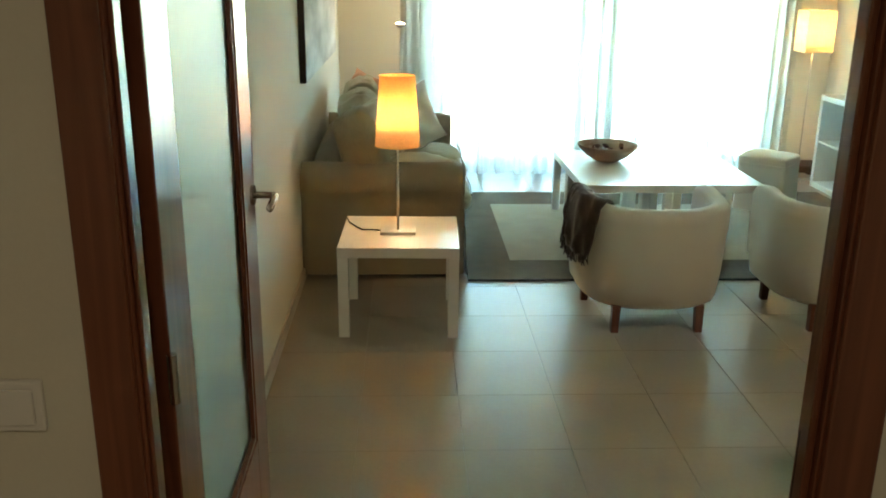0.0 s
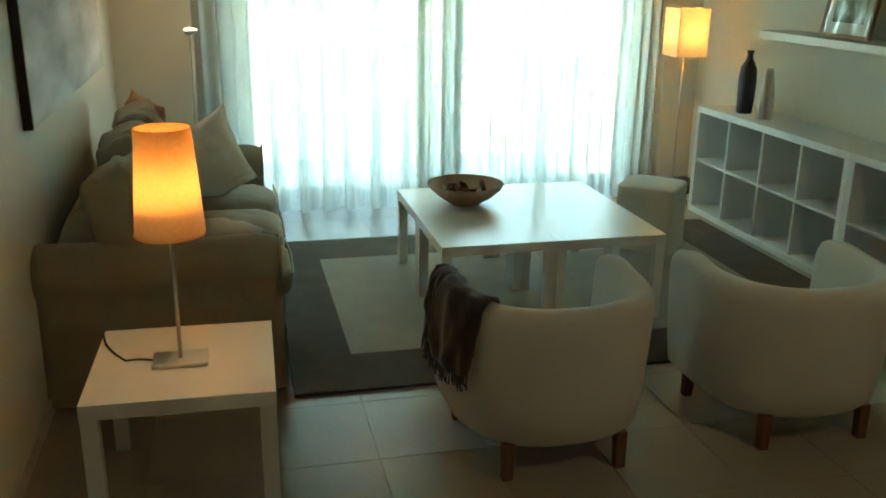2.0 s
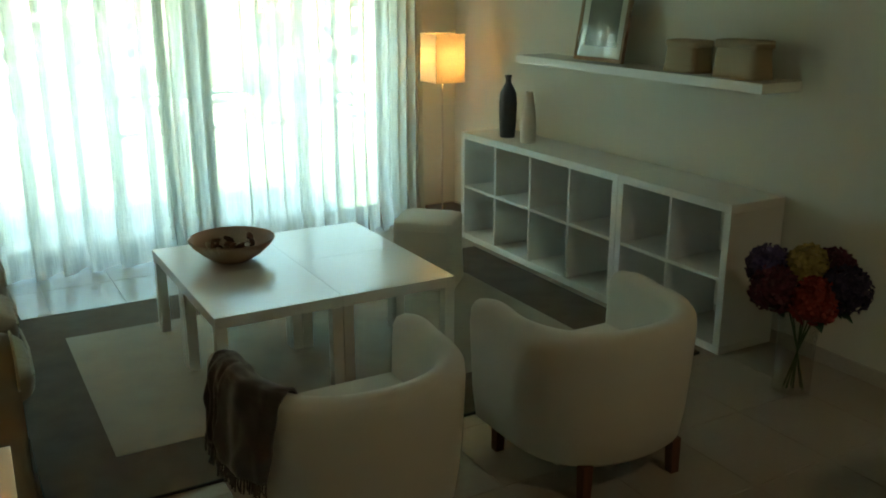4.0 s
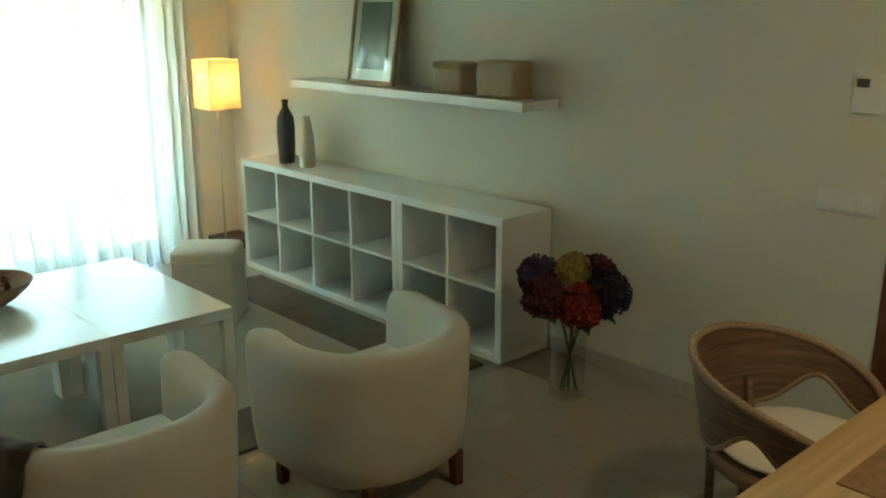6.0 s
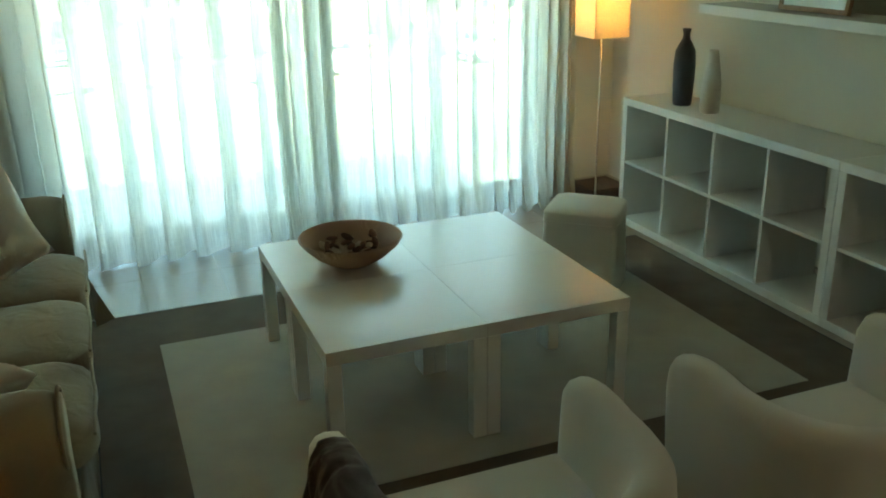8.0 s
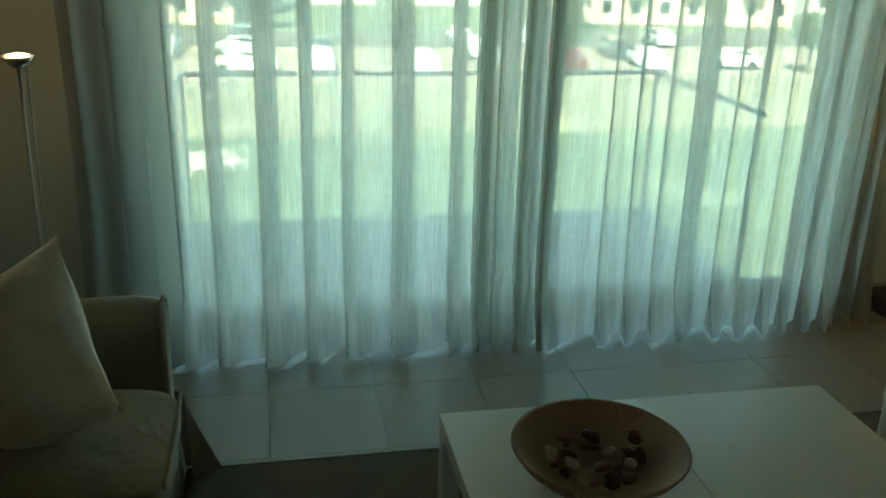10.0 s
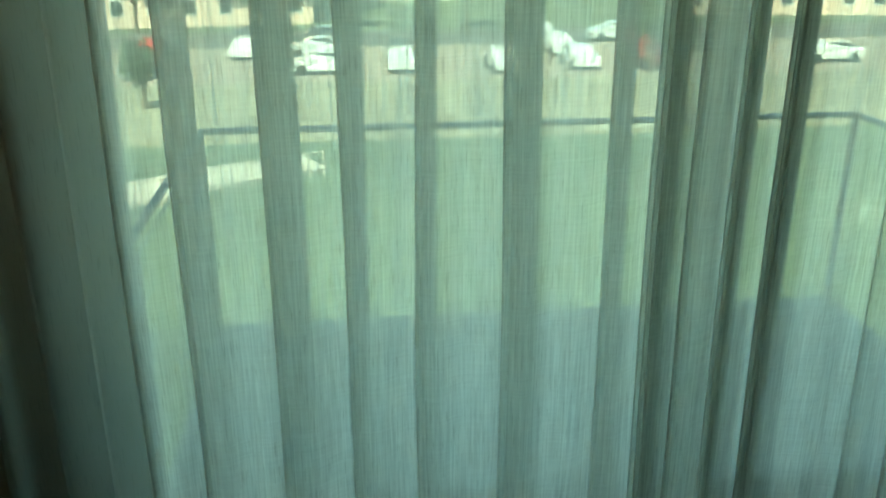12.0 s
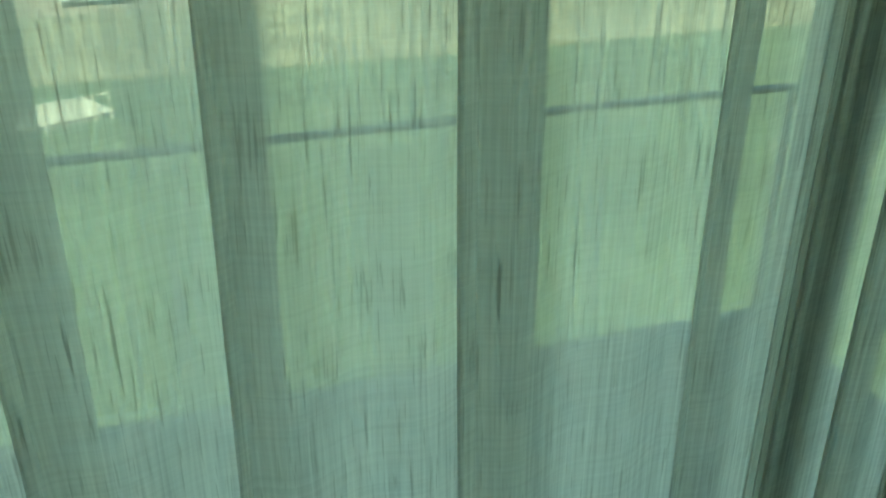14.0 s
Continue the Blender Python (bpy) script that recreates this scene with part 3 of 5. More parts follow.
# ---- armchairs ----
def armchair(x, y, turn, label):
    c = thing("armchair", x, y, 0, turn, label, "armchair", "tub armchairs")
    W, R, F, zb = 0.370, 0.366, 0.205, 0.125   # half width, depth of the round back, forward reach of the arms
    def outline(s, inset):
        """s from 0 (tip of one arm) over the back (0.5) to 1 (other tip)."""
        w = W - inset
        if s < 0.24:
            k = s / 0.24
            return Vector((-w, F * (1 - k) + 0.0 * k, 0))
        if s > 0.76:
            k = (s - 0.76) / 0.24
            return Vector((w, F * k, 0))
        a = math.pi * (s - 0.24) / 0.52
        e = 2 / 2.35
        cx, sy = math.cos(a), math.sin(a)
        return Vector((-math.copysign(abs(cx) ** e, cx) * w, -(abs(sy) ** e) * (R - inset), 0))
    rows = []
    n = 56
    for i in range(n + 1):
        s = i / n
        tip = min(s, 1 - s) / 0.24
        top = 0.615 + 0.012 * math.sin(math.pi * min(1, tip)) - 0.004 * max(0, 1 - tip * 2.5) ** 2
        th = 0.094
        sec = []
        for inset, z in ((0.050, zb), (0.030, zb + 0.02), (0.016, zb + 0.12), (0.006, zb + 0.28), (0.0, top - 0.07), (0.004, top - 0.028), (0.020, top - 0.006), (0.042, top),
                         (th - 0.020, top - 0.006), (th - 0.003, top - 0.03), (th, top - 0.08), (th + 0.006, 0.38), (th + 0.01, 0.22), (th + 0.0, zb)):
            p = outline(s, inset)
            p.z = z
            sec.append(tuple(p))
        rows.append(sec)
    bm = grid_mesh(rows, close_u=True)
    m, allv = len(rows[0]), list(bm.verts)
    for end, sg in ((0, -1), (n, 1)):
        # rounded arm tips
        ring = [allv[end * m + k] for k in range(m)]
        cen = sum((v.co for v in ring), Vector()) / m
        inner = [bm.verts.new(cen + (v.co - cen) * 0.86 + Vector((0, 0.014, 0))) for v in ring]
        for k in range(m):
            f = (ring[k], ring[(k + 1) % m], inner[(k + 1) % m], inner[k])
            bm.faces.new(f if sg < 0 else f[::-1])
        bm.faces.new(inner if sg < 0 else inner[::-1])
    bmesh.ops.recalc_face_normals(bm, faces=bm.faces)
    part("shell", bm, CHAIRCLOTH, c, smooth=True)
    pts = []
    bm = bmesh.new()
    def seat_loop(inset, z, f):
        out = []
        for i in range(41):
            p = outline(0.10 + 0.80 * i / 40, inset)
            out.append((p.x, p.y if i not in (0, 40) else f, z))
        return out
    rows = [seat_loop(0.10, 0.30, F), seat_loop(0.088, 0.315, F + 0.008), seat_loop(0.088, 0.385, F + 0.012), seat_loop(0.10, 0.398, F + 0.008)]
    grid_mesh(rows, close_u=True, bm=bm)
    top = [v for v in bm.verts if v.co.z > 0.397]
    bot = [v for v in bm.verts if v.co.z < 0.301]
    bm.faces.new(top), bm.faces.new(bot[::-1])
    bmesh.ops.recalc_face_normals(bm, faces=bm.faces)
    part("seat_cushion", bm, CHAIRCLOTH, c, smooth=False)
    part("seat_base", box(-W + 0.09, W - 0.09, -0.22, F - 0.01, zb, 0.298, 0.01, 2), CHAIRCLOTH, c)
    for lx, ly, sx, sy in ((-0.20, -0.275, -1, -1), (0.20, -0.275, 1, -1), (-0.262, 0.165, -1, 1), (0.262, 0.165, 1, 1)):
        bm = bmesh.new()
        a, b = 0.020, 0.017
        vs = [bm.verts.new((lx + px * a, ly + py * a, zb + 0.012)) for px, py in ((-1, -1), (1, -1), (1, 1), (-1, 1))]
        vb = [bm.verts.new((lx + sx * 0.003 + px * b, ly + sy * 0.003 + py * b, 0)) for px, py in ((-1, -1), (1, -1), (1, 1), (-1, 1))]
        bm.faces.new(vs), bm.faces.new(vb[::-1])
        for k in range(4):
            bm.faces.new((vs[k], vb[k], vb[(k + 1) % 4], vs[(k + 1) % 4]))
        part("leg", bm, LEGWOOD, c, "tapered red-brown wooden leg")
    return c


armchair(1.850, 3.575, 0, "white cotton tub armchair with a dark throw over one arm")
armchair(2.812, 3.575, 0, "white cotton tub armchair with short wooden legs")


def build_throw():
    """A woollen throw hung over the arm where it bends into the back: a sheet that follows the shell, with a fringe."""
    t = thing("throw", 1.850, 3.575, 0, 0, "dark grey-brown fringed woollen throw hung over the armchair", "throw blanket")
    W, R, F = 0.370, 0.366, 0.205
    def shell(s, out):
        """Plan of the shell (as in the armchair), pushed outwards by out."""
        if s < 0.24:
            return Vector((-W - out, F * (1 - s / 0.24)))
        a = math.pi * (s - 0.24) / 0.52
        e = 2 / 2.35
        return Vector((-(abs(math.cos(a)) ** e) * (W + out), -(abs(math.sin(a)) ** e) * (R + out)))
    path = [(0.024, 0.385), (0.022, 0.43), (0.018, 0.49), (0.014, 0.55), (0.008, 0.60), (-0.015, 0.632), (-0.045, 0.640), (-0.075, 0.628), (-0.097, 0.59), (-0.102, 0.52), (-0.104, 0.46)]
    rows, n, m = [], 34, 60
    for i in range(n + 1):
        k = i / n * (len(path) - 1)
        a = int(min(k, len(path) - 2)); f = k - a
        out, z = path[a][0] * (1 - f) + path[a + 1][0] * f, path[a][1] * (1 - f) + path[a + 1][1] * f
        drop = max(0.0, 1 - i / n * 2.0)
        row = []
        for j in range(m + 1):
            v = j / m
            s = 0.085 + 0.275 * v - 0.03 * drop * (v - 0.35)
            fold = (0.5 + 0.5 * math.sin(v * 34 + 2.2 * math.sin(i * 0.13))) * 0.012 * (0.25 + drop) + max(0, noise.noise(Vector((v * 8, i * 0.2, 2)))) * 0.02
            p = shell(s, out + (fold if out > -0.06 else -fold * 0.4))
            zz = z - (0.05 * v * drop) + 0.02 * noise.noise(Vector((v * 5, 3, 1))) * drop + 0.15 * drop * max(0, v - 0.72)
            row.append((p.x, p.y, zz + (fold * 0.5 if -0.08 < out < 0.005 else 0)))
        rows.append(row)
    hem = rows[0][:]
    bm = grid_mesh(rows)
    bmesh.ops.recalc_face_normals(bm, faces=bm.faces)
    bmesh.ops.solidify(bm, geom=bm.faces[:], thickness=0.009)
    part("blanket", bm, THROWWOOL, t, smooth=True)
    rr = random.Random(4)
    bm = bmesh.new()
    for p in hem:
        for q in range(1):
            x, y, z = p
            tube([(x, y, z + 0.004), (x - 0.003, y + rr.uniform(-0.006, 0.006), z - 0.02), (x + rr.uniform(-0.008, 0.006), y + rr.uniform(-0.01, 0.01), z - 0.035 - rr.uniform(0, 0.015))], 0.0032, 5, bm)
    tagged(part("fringe", bm, THROWWOOL, t, "twisted woollen fringe"), kind="stuff")


build_throw()

# ---- sofa ----
def rolled_arm(y0, y1, depth, top, bottom, roll):
    """An arm with a rolled top, along x from the wall to the front."""
    rows = []
    yc, n = (y0 + y1) / 2, 22
    hw = (y1 - y0) / 2
    prof = [(-hw + 0.020, bottom), (-hw + 0.028, bottom + 0.15), (-hw + 0.036, top - roll * 2.15)]
    for k in range(17):
        a = math.pi + 0.75 - (math.pi + 1.5) * k / 16
        prof.append((math.cos(a) * (hw + 0.0), top - roll + math.sin(a) * roll))
    prof += [(hw - 0.036, top - roll * 2.15), (hw - 0.028, bottom + 0.15), (hw - 0.020, bottom)]
    for i in range(n + 1):
        x = depth * i / n
        if i == n:
            x = depth
        e = 0.0 if i < n - 1 else (0.006 if i == n - 1 else 0.018)
        row = []
        for py, pz in prof:
            s = 1 - e / hw
            wob = noise.noise(Vector((x * 5, py * 6, pz * 5))) * 0.006
            row.append((x, yc + py * s + wob, pz if pz < bottom + 0.01 else pz - e + wob * 0.5))
        rows.append(row)
    bm = grid_mesh(rows)
    bm.verts.ensure_lookup_table()
    m = len(prof)
    allv = list(bm.verts)
    bm.faces.new([allv[n * m + k] for k in range(m)])
    bm.faces.new([allv[k] for k in range(m)][::-1])
    bmesh.ops.recalc_face_normals(bm, faces=bm.faces)
    return bm


def build_sofa():
    Y0, Y1 = 4.05, 6.10
    s = thing("sofa", XL, (Y0 + Y1) / 2, 0, 0, "three-seat sofa in a loose olive-beige cotton cover", "sofa")
    o = -(Y0 + Y1) / 2
    L = (Y1 - Y0) / 2
    part("armrest", rolled_arm(-L, -L + 0.235, 0.89, 0.645, 0.03, 0.105), SOFACLOTH, s, smooth=True)
    part("armrest", rolled_arm(L - 0.2, L, 0.90, 0.64, 0.03, 0.095), SOFACLOTH, s, smooth=True)
    for y0, y1, x in ((-L, -L + 0.235, 0.885), (L - 0.2, L, 0.895)):
        yc, hw = (y0 + y1) / 2, (y1 - y0) / 2
        part("arm_piping", tube([(x, yc + (hw - 0.004) * math.cos(a), 0.54 + (0.098 if x < 0.89 else 0.094) * math.sin(a)) for a in (math.pi + 0.7 - (math.pi + 1.4) * k / 24 for k in range(25))], 0.005, 8), SOFACLOTH, s, smooth=True)
    part("back", cushion(0.20, 2 * L - 0.40, 0.62, 0.125, 0.017, 0.34, power=7, puff=0.08, seedv=3, n=30, m=18), SOFACLOTH, s, smooth=True)
    part("seat_base", box(0.1, 0.885, -L + 0.236, L - 0.201, 0.035, 0.30, 0.012), SOFACLOTH, s)
    # skirt with soft waves, flared a little at the floor
    rows = []
    for i, (z, out) in enumerate(((0.30, 0.0), (0.20, 0.004), (0.10, 0.010), (0.015, 0.018))):
        row = []
        for k in range(90):
            y = -L + 0.02 + (2 * L - 0.04) * k / 89
            row.append((0.893 + out + 0.004 * math.sin(y * 23) * (i / 3) + 0.002 * math.sin(y * 61), y, z))
        rows.append(row)
    bm = grid_mesh(rows)
    bmesh.ops.solidify(bm, geom=bm.faces[:], thickness=0.005)
    part("skirt", bm, SOFACLOTH, s, "loose cover skirt down to the floor", smooth=True)
    bm = grid_mesh([[(0.885, L - 0.01, 0.30), (0.91, L - 0.03, 0.30), (0.93, L - 0.06, 0.30)], [(0.90, L - 0.002, 0.15), (0.965, L - 0.016, 0.15), (0.935, L - 0.07, 0.15)], [(0.91, L + 0.005, 0.014), (1.02, L - 0.012, 0.014), (0.94, L - 0.09, 0.014)]])
    bmesh.ops.solidify(bm, geom=bm.faces[:], thickness=0.004)
    part("skirt_pleat", bm, SOFACLOTH, s, "corner pleat of the loose cover standing out")
    w = (2 * L - 0.435) / 3
    for k in range(3):
        yc = -L + 0.235 + w * (k + 0.5)
        part("seat_cushion", cushion(0.70, w - 0.004, 0.175, 0.60, yc, 0.372, power=6, puff=0.28, seedv=k * 5.0, rough=0.008, n=26, m=16), CUSHIONCLOTH, s, smooth=True)
        part("piping", tube([(0.945, yc - w / 2 + 0.03, 0.425), (0.952, yc, 0.432), (0.945, yc + w / 2 - 0.03, 0.425)], 0.005, 8), CUSHIONCLOTH, s)
    for k, (xc, yc, ln, zc, rz, lean) in enumerate(((0.375, -0.66, 0.56, 0.690, -14, -17), (0.31, -0.05, 0.62, 0.685, 2, -19), (0.30, 0.56, 0.58, 0.70, 5, -15))):
        tilt = Matrix.Rotation(radians(rz), 4, "Z") @ Matrix.Rotation(radians(lean), 4, "Y")
        bm = cushion(0.25, ln, 0.47, xc, yc, zc, power=5.5, puff=0.10, seedv=20 + k * 3.0, rough=0.022, n=34, m=26, matrix=tilt.to_3x3())
        part("back_cushion", bm, CUSHIONCLOTH, s, smooth=True)


build_sofa()


def scatter_cushion(name, x, y, z, rx, ry, rz, w, mat, label, seedv, spin=0):
    """A square cushion with pulled-out corners."""
    n, rows = 26, []
    bm = bmesh.new()
    def pt(u, v, side):
        k = (1 - abs(u) ** 2.6) * (1 - abs(v) ** 2.6)
        pull = 1 - 0.06 * (1 - abs(u) ** 3) * abs(v) ** 3 - 0.10 * (1 - abs(v) ** 3) * abs(u) ** 3
        q = noise.noise(Vector((u * 2.6 + seedv, v * 2.6, side))) * 0.018 * min(1.4, 5 * max(k, 0))
        return (u * w / 2 * (1 - 0.08 * (1 - abs(u)) * abs(v) ** 2) * pull, side * (0.072 * max(k, 0) ** 0.55 + 0.003) + q, v * w / 2 * pull)
    for side in (-1, 1):
        grid_mesh([[pt(-1 + 2 * i / n, -1 + 2 * j / n, side) for i in range(n + 1)] for j in range(n + 1)], bm=bm)
    bmesh.ops.remove_doubles(bm, verts=bm.verts, dist=0.0065)
    bmesh.ops.recalc_face_normals(bm, faces=bm.faces)
    ob = part(name, bm, mat, None, smooth=True)
    ob.matrix_basis = pose(x, y, z, rx, ry, rz) @ Matrix.Rotation(radians(spin), 4, "Y")
    return tagged(ob, label, "cushion", "loose cushions on the sofa")


scatter_cushion("scatter_cushion", 0.665, 5.69, 0.615, -24, -16, -22, 0.465, PILLOWCLOTH, "off-white linen cushion leaning on the sofa arm", 1.0, spin=-17)
scatter_cushion("scatter_cushion", 0.34, 5.80, 0.765, -12, 8, -60, 0.38, PINKCLOTH, "faded pink cotton cushion in the sofa corner", 4.0)
scatter_cushion("scatter_cushion", 0.70, 4.44, 0.545, 58, 6, 12, 0.36, STRIPECLOTH, "pale beige cushion lying behind the sofa arm", 8.0)

# ---- lamps ----
def point_light(name, parent, x, y, z, energy, color, r):
    l = new(name, bpy.data.lights.new(name, "POINT"))
    l.data.energy, l.data.color, l.data.shadow_soft_size = energy * LAMP_POWER, color, r
    l.parent, l.location = parent, (x, y, z)
    return l


def table_lamp():
    t = thing("table_lamp", 0.612, 3.50, 0.4405, 0, "lit table lamp with a tall tapered amber fabric shade", "lamp")
    part("base", box(-0.085, 0.085, -0.055, 0.055, 0, 0.014, 0.003), STEEL, t, "flat brushed steel base plate")
    part("stem", tube([(0, 0, 0.014), (0, 0, 0.66)], 0.0065, 14), STEEL, t, smooth=True)
    r0, r1, z0, z1 = 0.106, 0.082, 0.425, 0.745
    rm, zm = 0.1000, 0.505
    part("lower_band", lathe([(r0, z0), (rm, zm)], 48), BANDSHADE, t, "darker lower band of the shade", smooth=True)
    bm = lathe([(rm, zm), (r1, z1)], 48)
    part("shade", bm, TABLESHADE, t, "amber fabric lamp shade", smooth=True)
    for r, z in ((r0, z0), (r1, z1)):
        part("shade_rim", lathe([(r - 0.001, z - 0.002), (r + 0.0016, z - 0.002), (r + 0.0016, z + 0.003), (r - 0.001, z + 0.003), (r - 0.001, z - 0.002)], 48), TABLESHADE, t)
    bm = bmesh.new()
    for a in (0, 120, 240):
        tube([(0, 0, 0.62), (math.cos(radians(a)) * r1, math.sin(radians(a)) * r1, 0.735)], 0.0015, 5, bm)
    part("shade_carrier", bm, STEEL, t)
    b = part("bulb", lathe([(0.0, -0.03), (0.014, -0.028), (0.018, 0), (0.028, 0.03), (0.02, 0.058), (0.0, 0.066)], 20), BULB, t, "glowing bulb", smooth=True)
    b.location = (0, 0, 0.55)
    point_light("bulb_light", t, 0, 0, 0.575, 1.15, (1.0, 0.52, 0.22), 0.03)
    part("cord", tube([(-0.08, 0.01, 0.006), (-0.13, 0.03, 0.005), (-0.17, 0.025, 0.005), (-0.21, 0.09, 0.005), (-0.245, 0.17, 0.005), (-0.262, 0.255, 0.005), (-0.265, 0.310, -0.02), (-0.266, 0.315, -0.25), (-0.27, 0.32, -0.43)], 0.003, 8), BLACK, t, "black power cord")


table_lamp()


def paper_lamp():
    t = thing("floor_lamp", 3.96, 6.66, 0, 0, "lit floor lamp with a square rice paper shade", "lamp")
    part("base", box(-0.11, 0.11, -0.11, 0.11, 0, 0.02, 0.003), STEEL, t, "square steel base")
    part("stem", tube([(0, 0, 0.02), (0, 0, 1.17)], 0.006, 12), STEEL, t, smooth=True)
    s, z0, z1 = 0.114, 1.05, 1.375
    bm = bmesh.new()
    ring = [(-s, -s), (s, -s), (s, s), (-s, s)]
    rows = []
    for k in range(15):
        z = z0 + (z1 - z0) * k / 14
        e = 1 + 0.006 * math.sin(k * 2.3)
        rows.append([(ring[i][0] * e * (1 - f) + ring[(i + 1) % 4][0] * e * f, ring[i][1] * e * (1 - f) + ring[(i + 1) % 4][1] * e * f, z) for i in range(4) for f in (0, 0.25, 0.5, 0.75)])
    grid_mesh(rows, close_u=True, bm=bm)
    part("shade", bm, PAPERSHADE, t, "white rice paper lamp shade")
    bm = bmesh.new()
    for x, y in ring:
        tube([(x * 0.985, y * 0.985, z0), (x * 0.985, y * 0.985, z1)], 0.002, 5, bm)
    for z in [z0 + (z1 - z0) * k / 10 for k in range(11)]:
        for i in range(4):
            a, b = ring[i], ring[(i + 1) % 4]
            tube([(a[0] * 0.985, a[1] * 0.985, z), (b[0] * 0.985, b[1] * 0.985, z)], 0.0014, 5, bm)
    tube([(-s, 0, 1.17), (s, 0, 1.17)], 0.002, 5, bm)
    part("shade_frame", bm, STEEL, t)
    b = part("bulb", lathe([(0.0, -0.03), (0.014, -0.028), (0.02, 0), (0.03, 0.03), (0.02, 0.058), (0.0, 0.066)], 20), BULB, t, "glowing bulb", smooth=True)
    b.location = (0, 0, 1.20)
    point_light("bulb_light", t, 0.0, 0.0, 1.22, 25, (1.0, 0.50, 0.16), 0.03)


paper_lamp()


def reading_lamp():
    t = thing("reading_lamp", 0.60, 6.30, 0, 0, "slim steel reading lamp with a small lit halogen head", "lamp")
    part("base", lathe([(0, 0), (0.11, 0), (0.11, 0.012), (0.02, 0.02), (0, 0.02)], 32), STEEL, t)
    part("stem", tube([(0, 0, 0.018), (0.0, 0, 0.7), (0.006, 0, 1.235)], 0.005, 10), STEEL, t, smooth=True)
    part("rod", tube([(0.025, 0, 0.02), (0.02, 0, 0.8), (0.03, 0.0, 1.27)], 0.0025, 8), STEEL, t, smooth=True)
    head = part("head", lathe([(0.018, -0.02), (0.03, -0.008), (0.046, 0.012), (0.043, 0.012), (0.026, -0.006), (0.0, -0.012)], 24), STEEL, t, "small metal lamp head", smooth=True)
    head.matrix_basis = pose(0.008, 0, 1.255)
    b = part("bulb", lathe([(0.0, 0.0), (0.034, 0.002), (0.030, 0.012), (0.0, 0.018)], 20), BULB, t, "glowing halogen bulb", smooth=True)
    b.location = (0.008, 0, 1.257)
    point_light("bulb_light", t, 0.008, 0, 1.31, 3, (1.0, 0.66, 0.38), 0.02)


reading_lamp()

def ceiling_lamp(x, y, energy, color, label):
    t = thing("ceiling_lamp", x, y, ZC, 0, label, "lamp")
    part("rim", lathe([(0.13, 0), (0.14, -0.03), (0.12, -0.04), (0.115, -0.03), (0.12, 0)], 32), STEEL, t)
    part("diffuser", lathe([(0, -0.034), (0.118, -0.03)], 32), CEILING, t)
    l = new("lamp_light", bpy.data.lights.new("lamp_light", "AREA"))
    l.data.shape, l.data.size, l.data.energy, l.data.color = "DISK", 0.22, energy, color
    l.parent, l.location = t, (0, 0, -0.045)


ceiling_lamp(0.7, -1.3, HALL_POWER, (1.0, 0.80, 0.60), "round ceiling lamp in the hallway")
ceiling_lamp(3.1, 1.5, DINING_POWER, (1.0, 0.80, 0.56), "round ceiling lamp over the dining table")

# ---- shelf units ----
def shelf_unit(y0, y1, cols, label):
    x0, x1, h, t, u = 3.952, XR - 0.012, 0.740, 0.042, 0.015
    s = thing("shelf_unit", (x0 + x1) / 2, (y0 + y1) / 2, 0, 0, label, "shelf unit", "low open shelf units")
    hx, hy = (x1 - x0) / 2, (y1 - y0) / 2
    part("top_panel", box(-hx, hx, -hy, hy, h - t, h, 0.0015, 1), FOIL, s)
    part("bottom_panel", box(-hx, hx, -hy, hy, 0.001, t, 0.0015, 1), FOIL, s)
    part("side_panel", box(-hx, hx, -hy, -hy + t, t, h - t, 0.0015, 1), FOIL, s)
    part("side_panel", box(-hx, hx, hy - t, hy, t, h - t, 0.0015, 1), FOIL, s)
    zm = h / 2
    part("shelf", box(-hx + 0.004, hx, -hy + t, hy - t, zm - u / 2, zm + u / 2), FOIL, s)
    w = (2 * hy - 2 * t - (cols - 1) * u) / cols
    for k in range(1, cols):
        a = -hy + t + k * w + (k - 1) * u
        for z0, z1 in ((t, zm - u / 2), (zm + u / 2, h - t)):
            part("divider", box(-hx + 0.004, hx, a, a + u, z0, z1), FOIL, s)
    return s


shelf_unit(3.975, 4.762, 2, "empty low white shelf unit with four open cubes")
shelf_unit(4.765, 6.385, 4, "empty long low white shelf unit with eight open cubes")
tagged(part("cable", tube([(4.29, 4.01, 0.02), (4.25, 4.10, 0.048), (4.20, 4.14, 0.05), (4.15, 4.11, 0.048)], 0.004, 6), BLACK), "short black cable lying in the shelf unit", "cable")

tagged(part("wall_shelf", box(4.06, XR, 3.965, 5.91, 1.234, 1.280, 0.002, 2), LACQUER), "long white floating shelf on the wall", "shelf")


def vase(name, x, y, z, prof, mat, label):
    ob = part(name, lathe(prof, 36), mat, None, smooth=True)
    ob.location = (x, y, z)
    return tagged(ob, label, "vase", "tall ceramic vases")


vase("vase", 4.10, 6.045, 0.7405, [(0, 0), (0.045, 0), (0.05, 0.01), (0.056, 0.12), (0.058, 0.22), (0.052, 0.29), (0.032, 0.33), (0.020, 0.35), (0.018, 0.375), (0.024, 0.40), (0.019, 0.402), (0.013, 0.37), (0.015, 0.34), (0, 0.30)], DARKVASE,
     "tall charcoal ceramic bottle vase on the shelf unit")
vase("vase", 4.10, 5.81, 0.7405, [(0, 0), (0.046, 0), (0.050, 0.01), (0.051, 0.10), (0.045, 0.18), (0.034, 0.25), (0.025, 0.30), (0.023, 0.318), (0.019, 0.318), (0.020, 0.29), (0, 0.25)], PALEVASE,
     "chalk-white tapered ceramic vase on the low shelf unit")


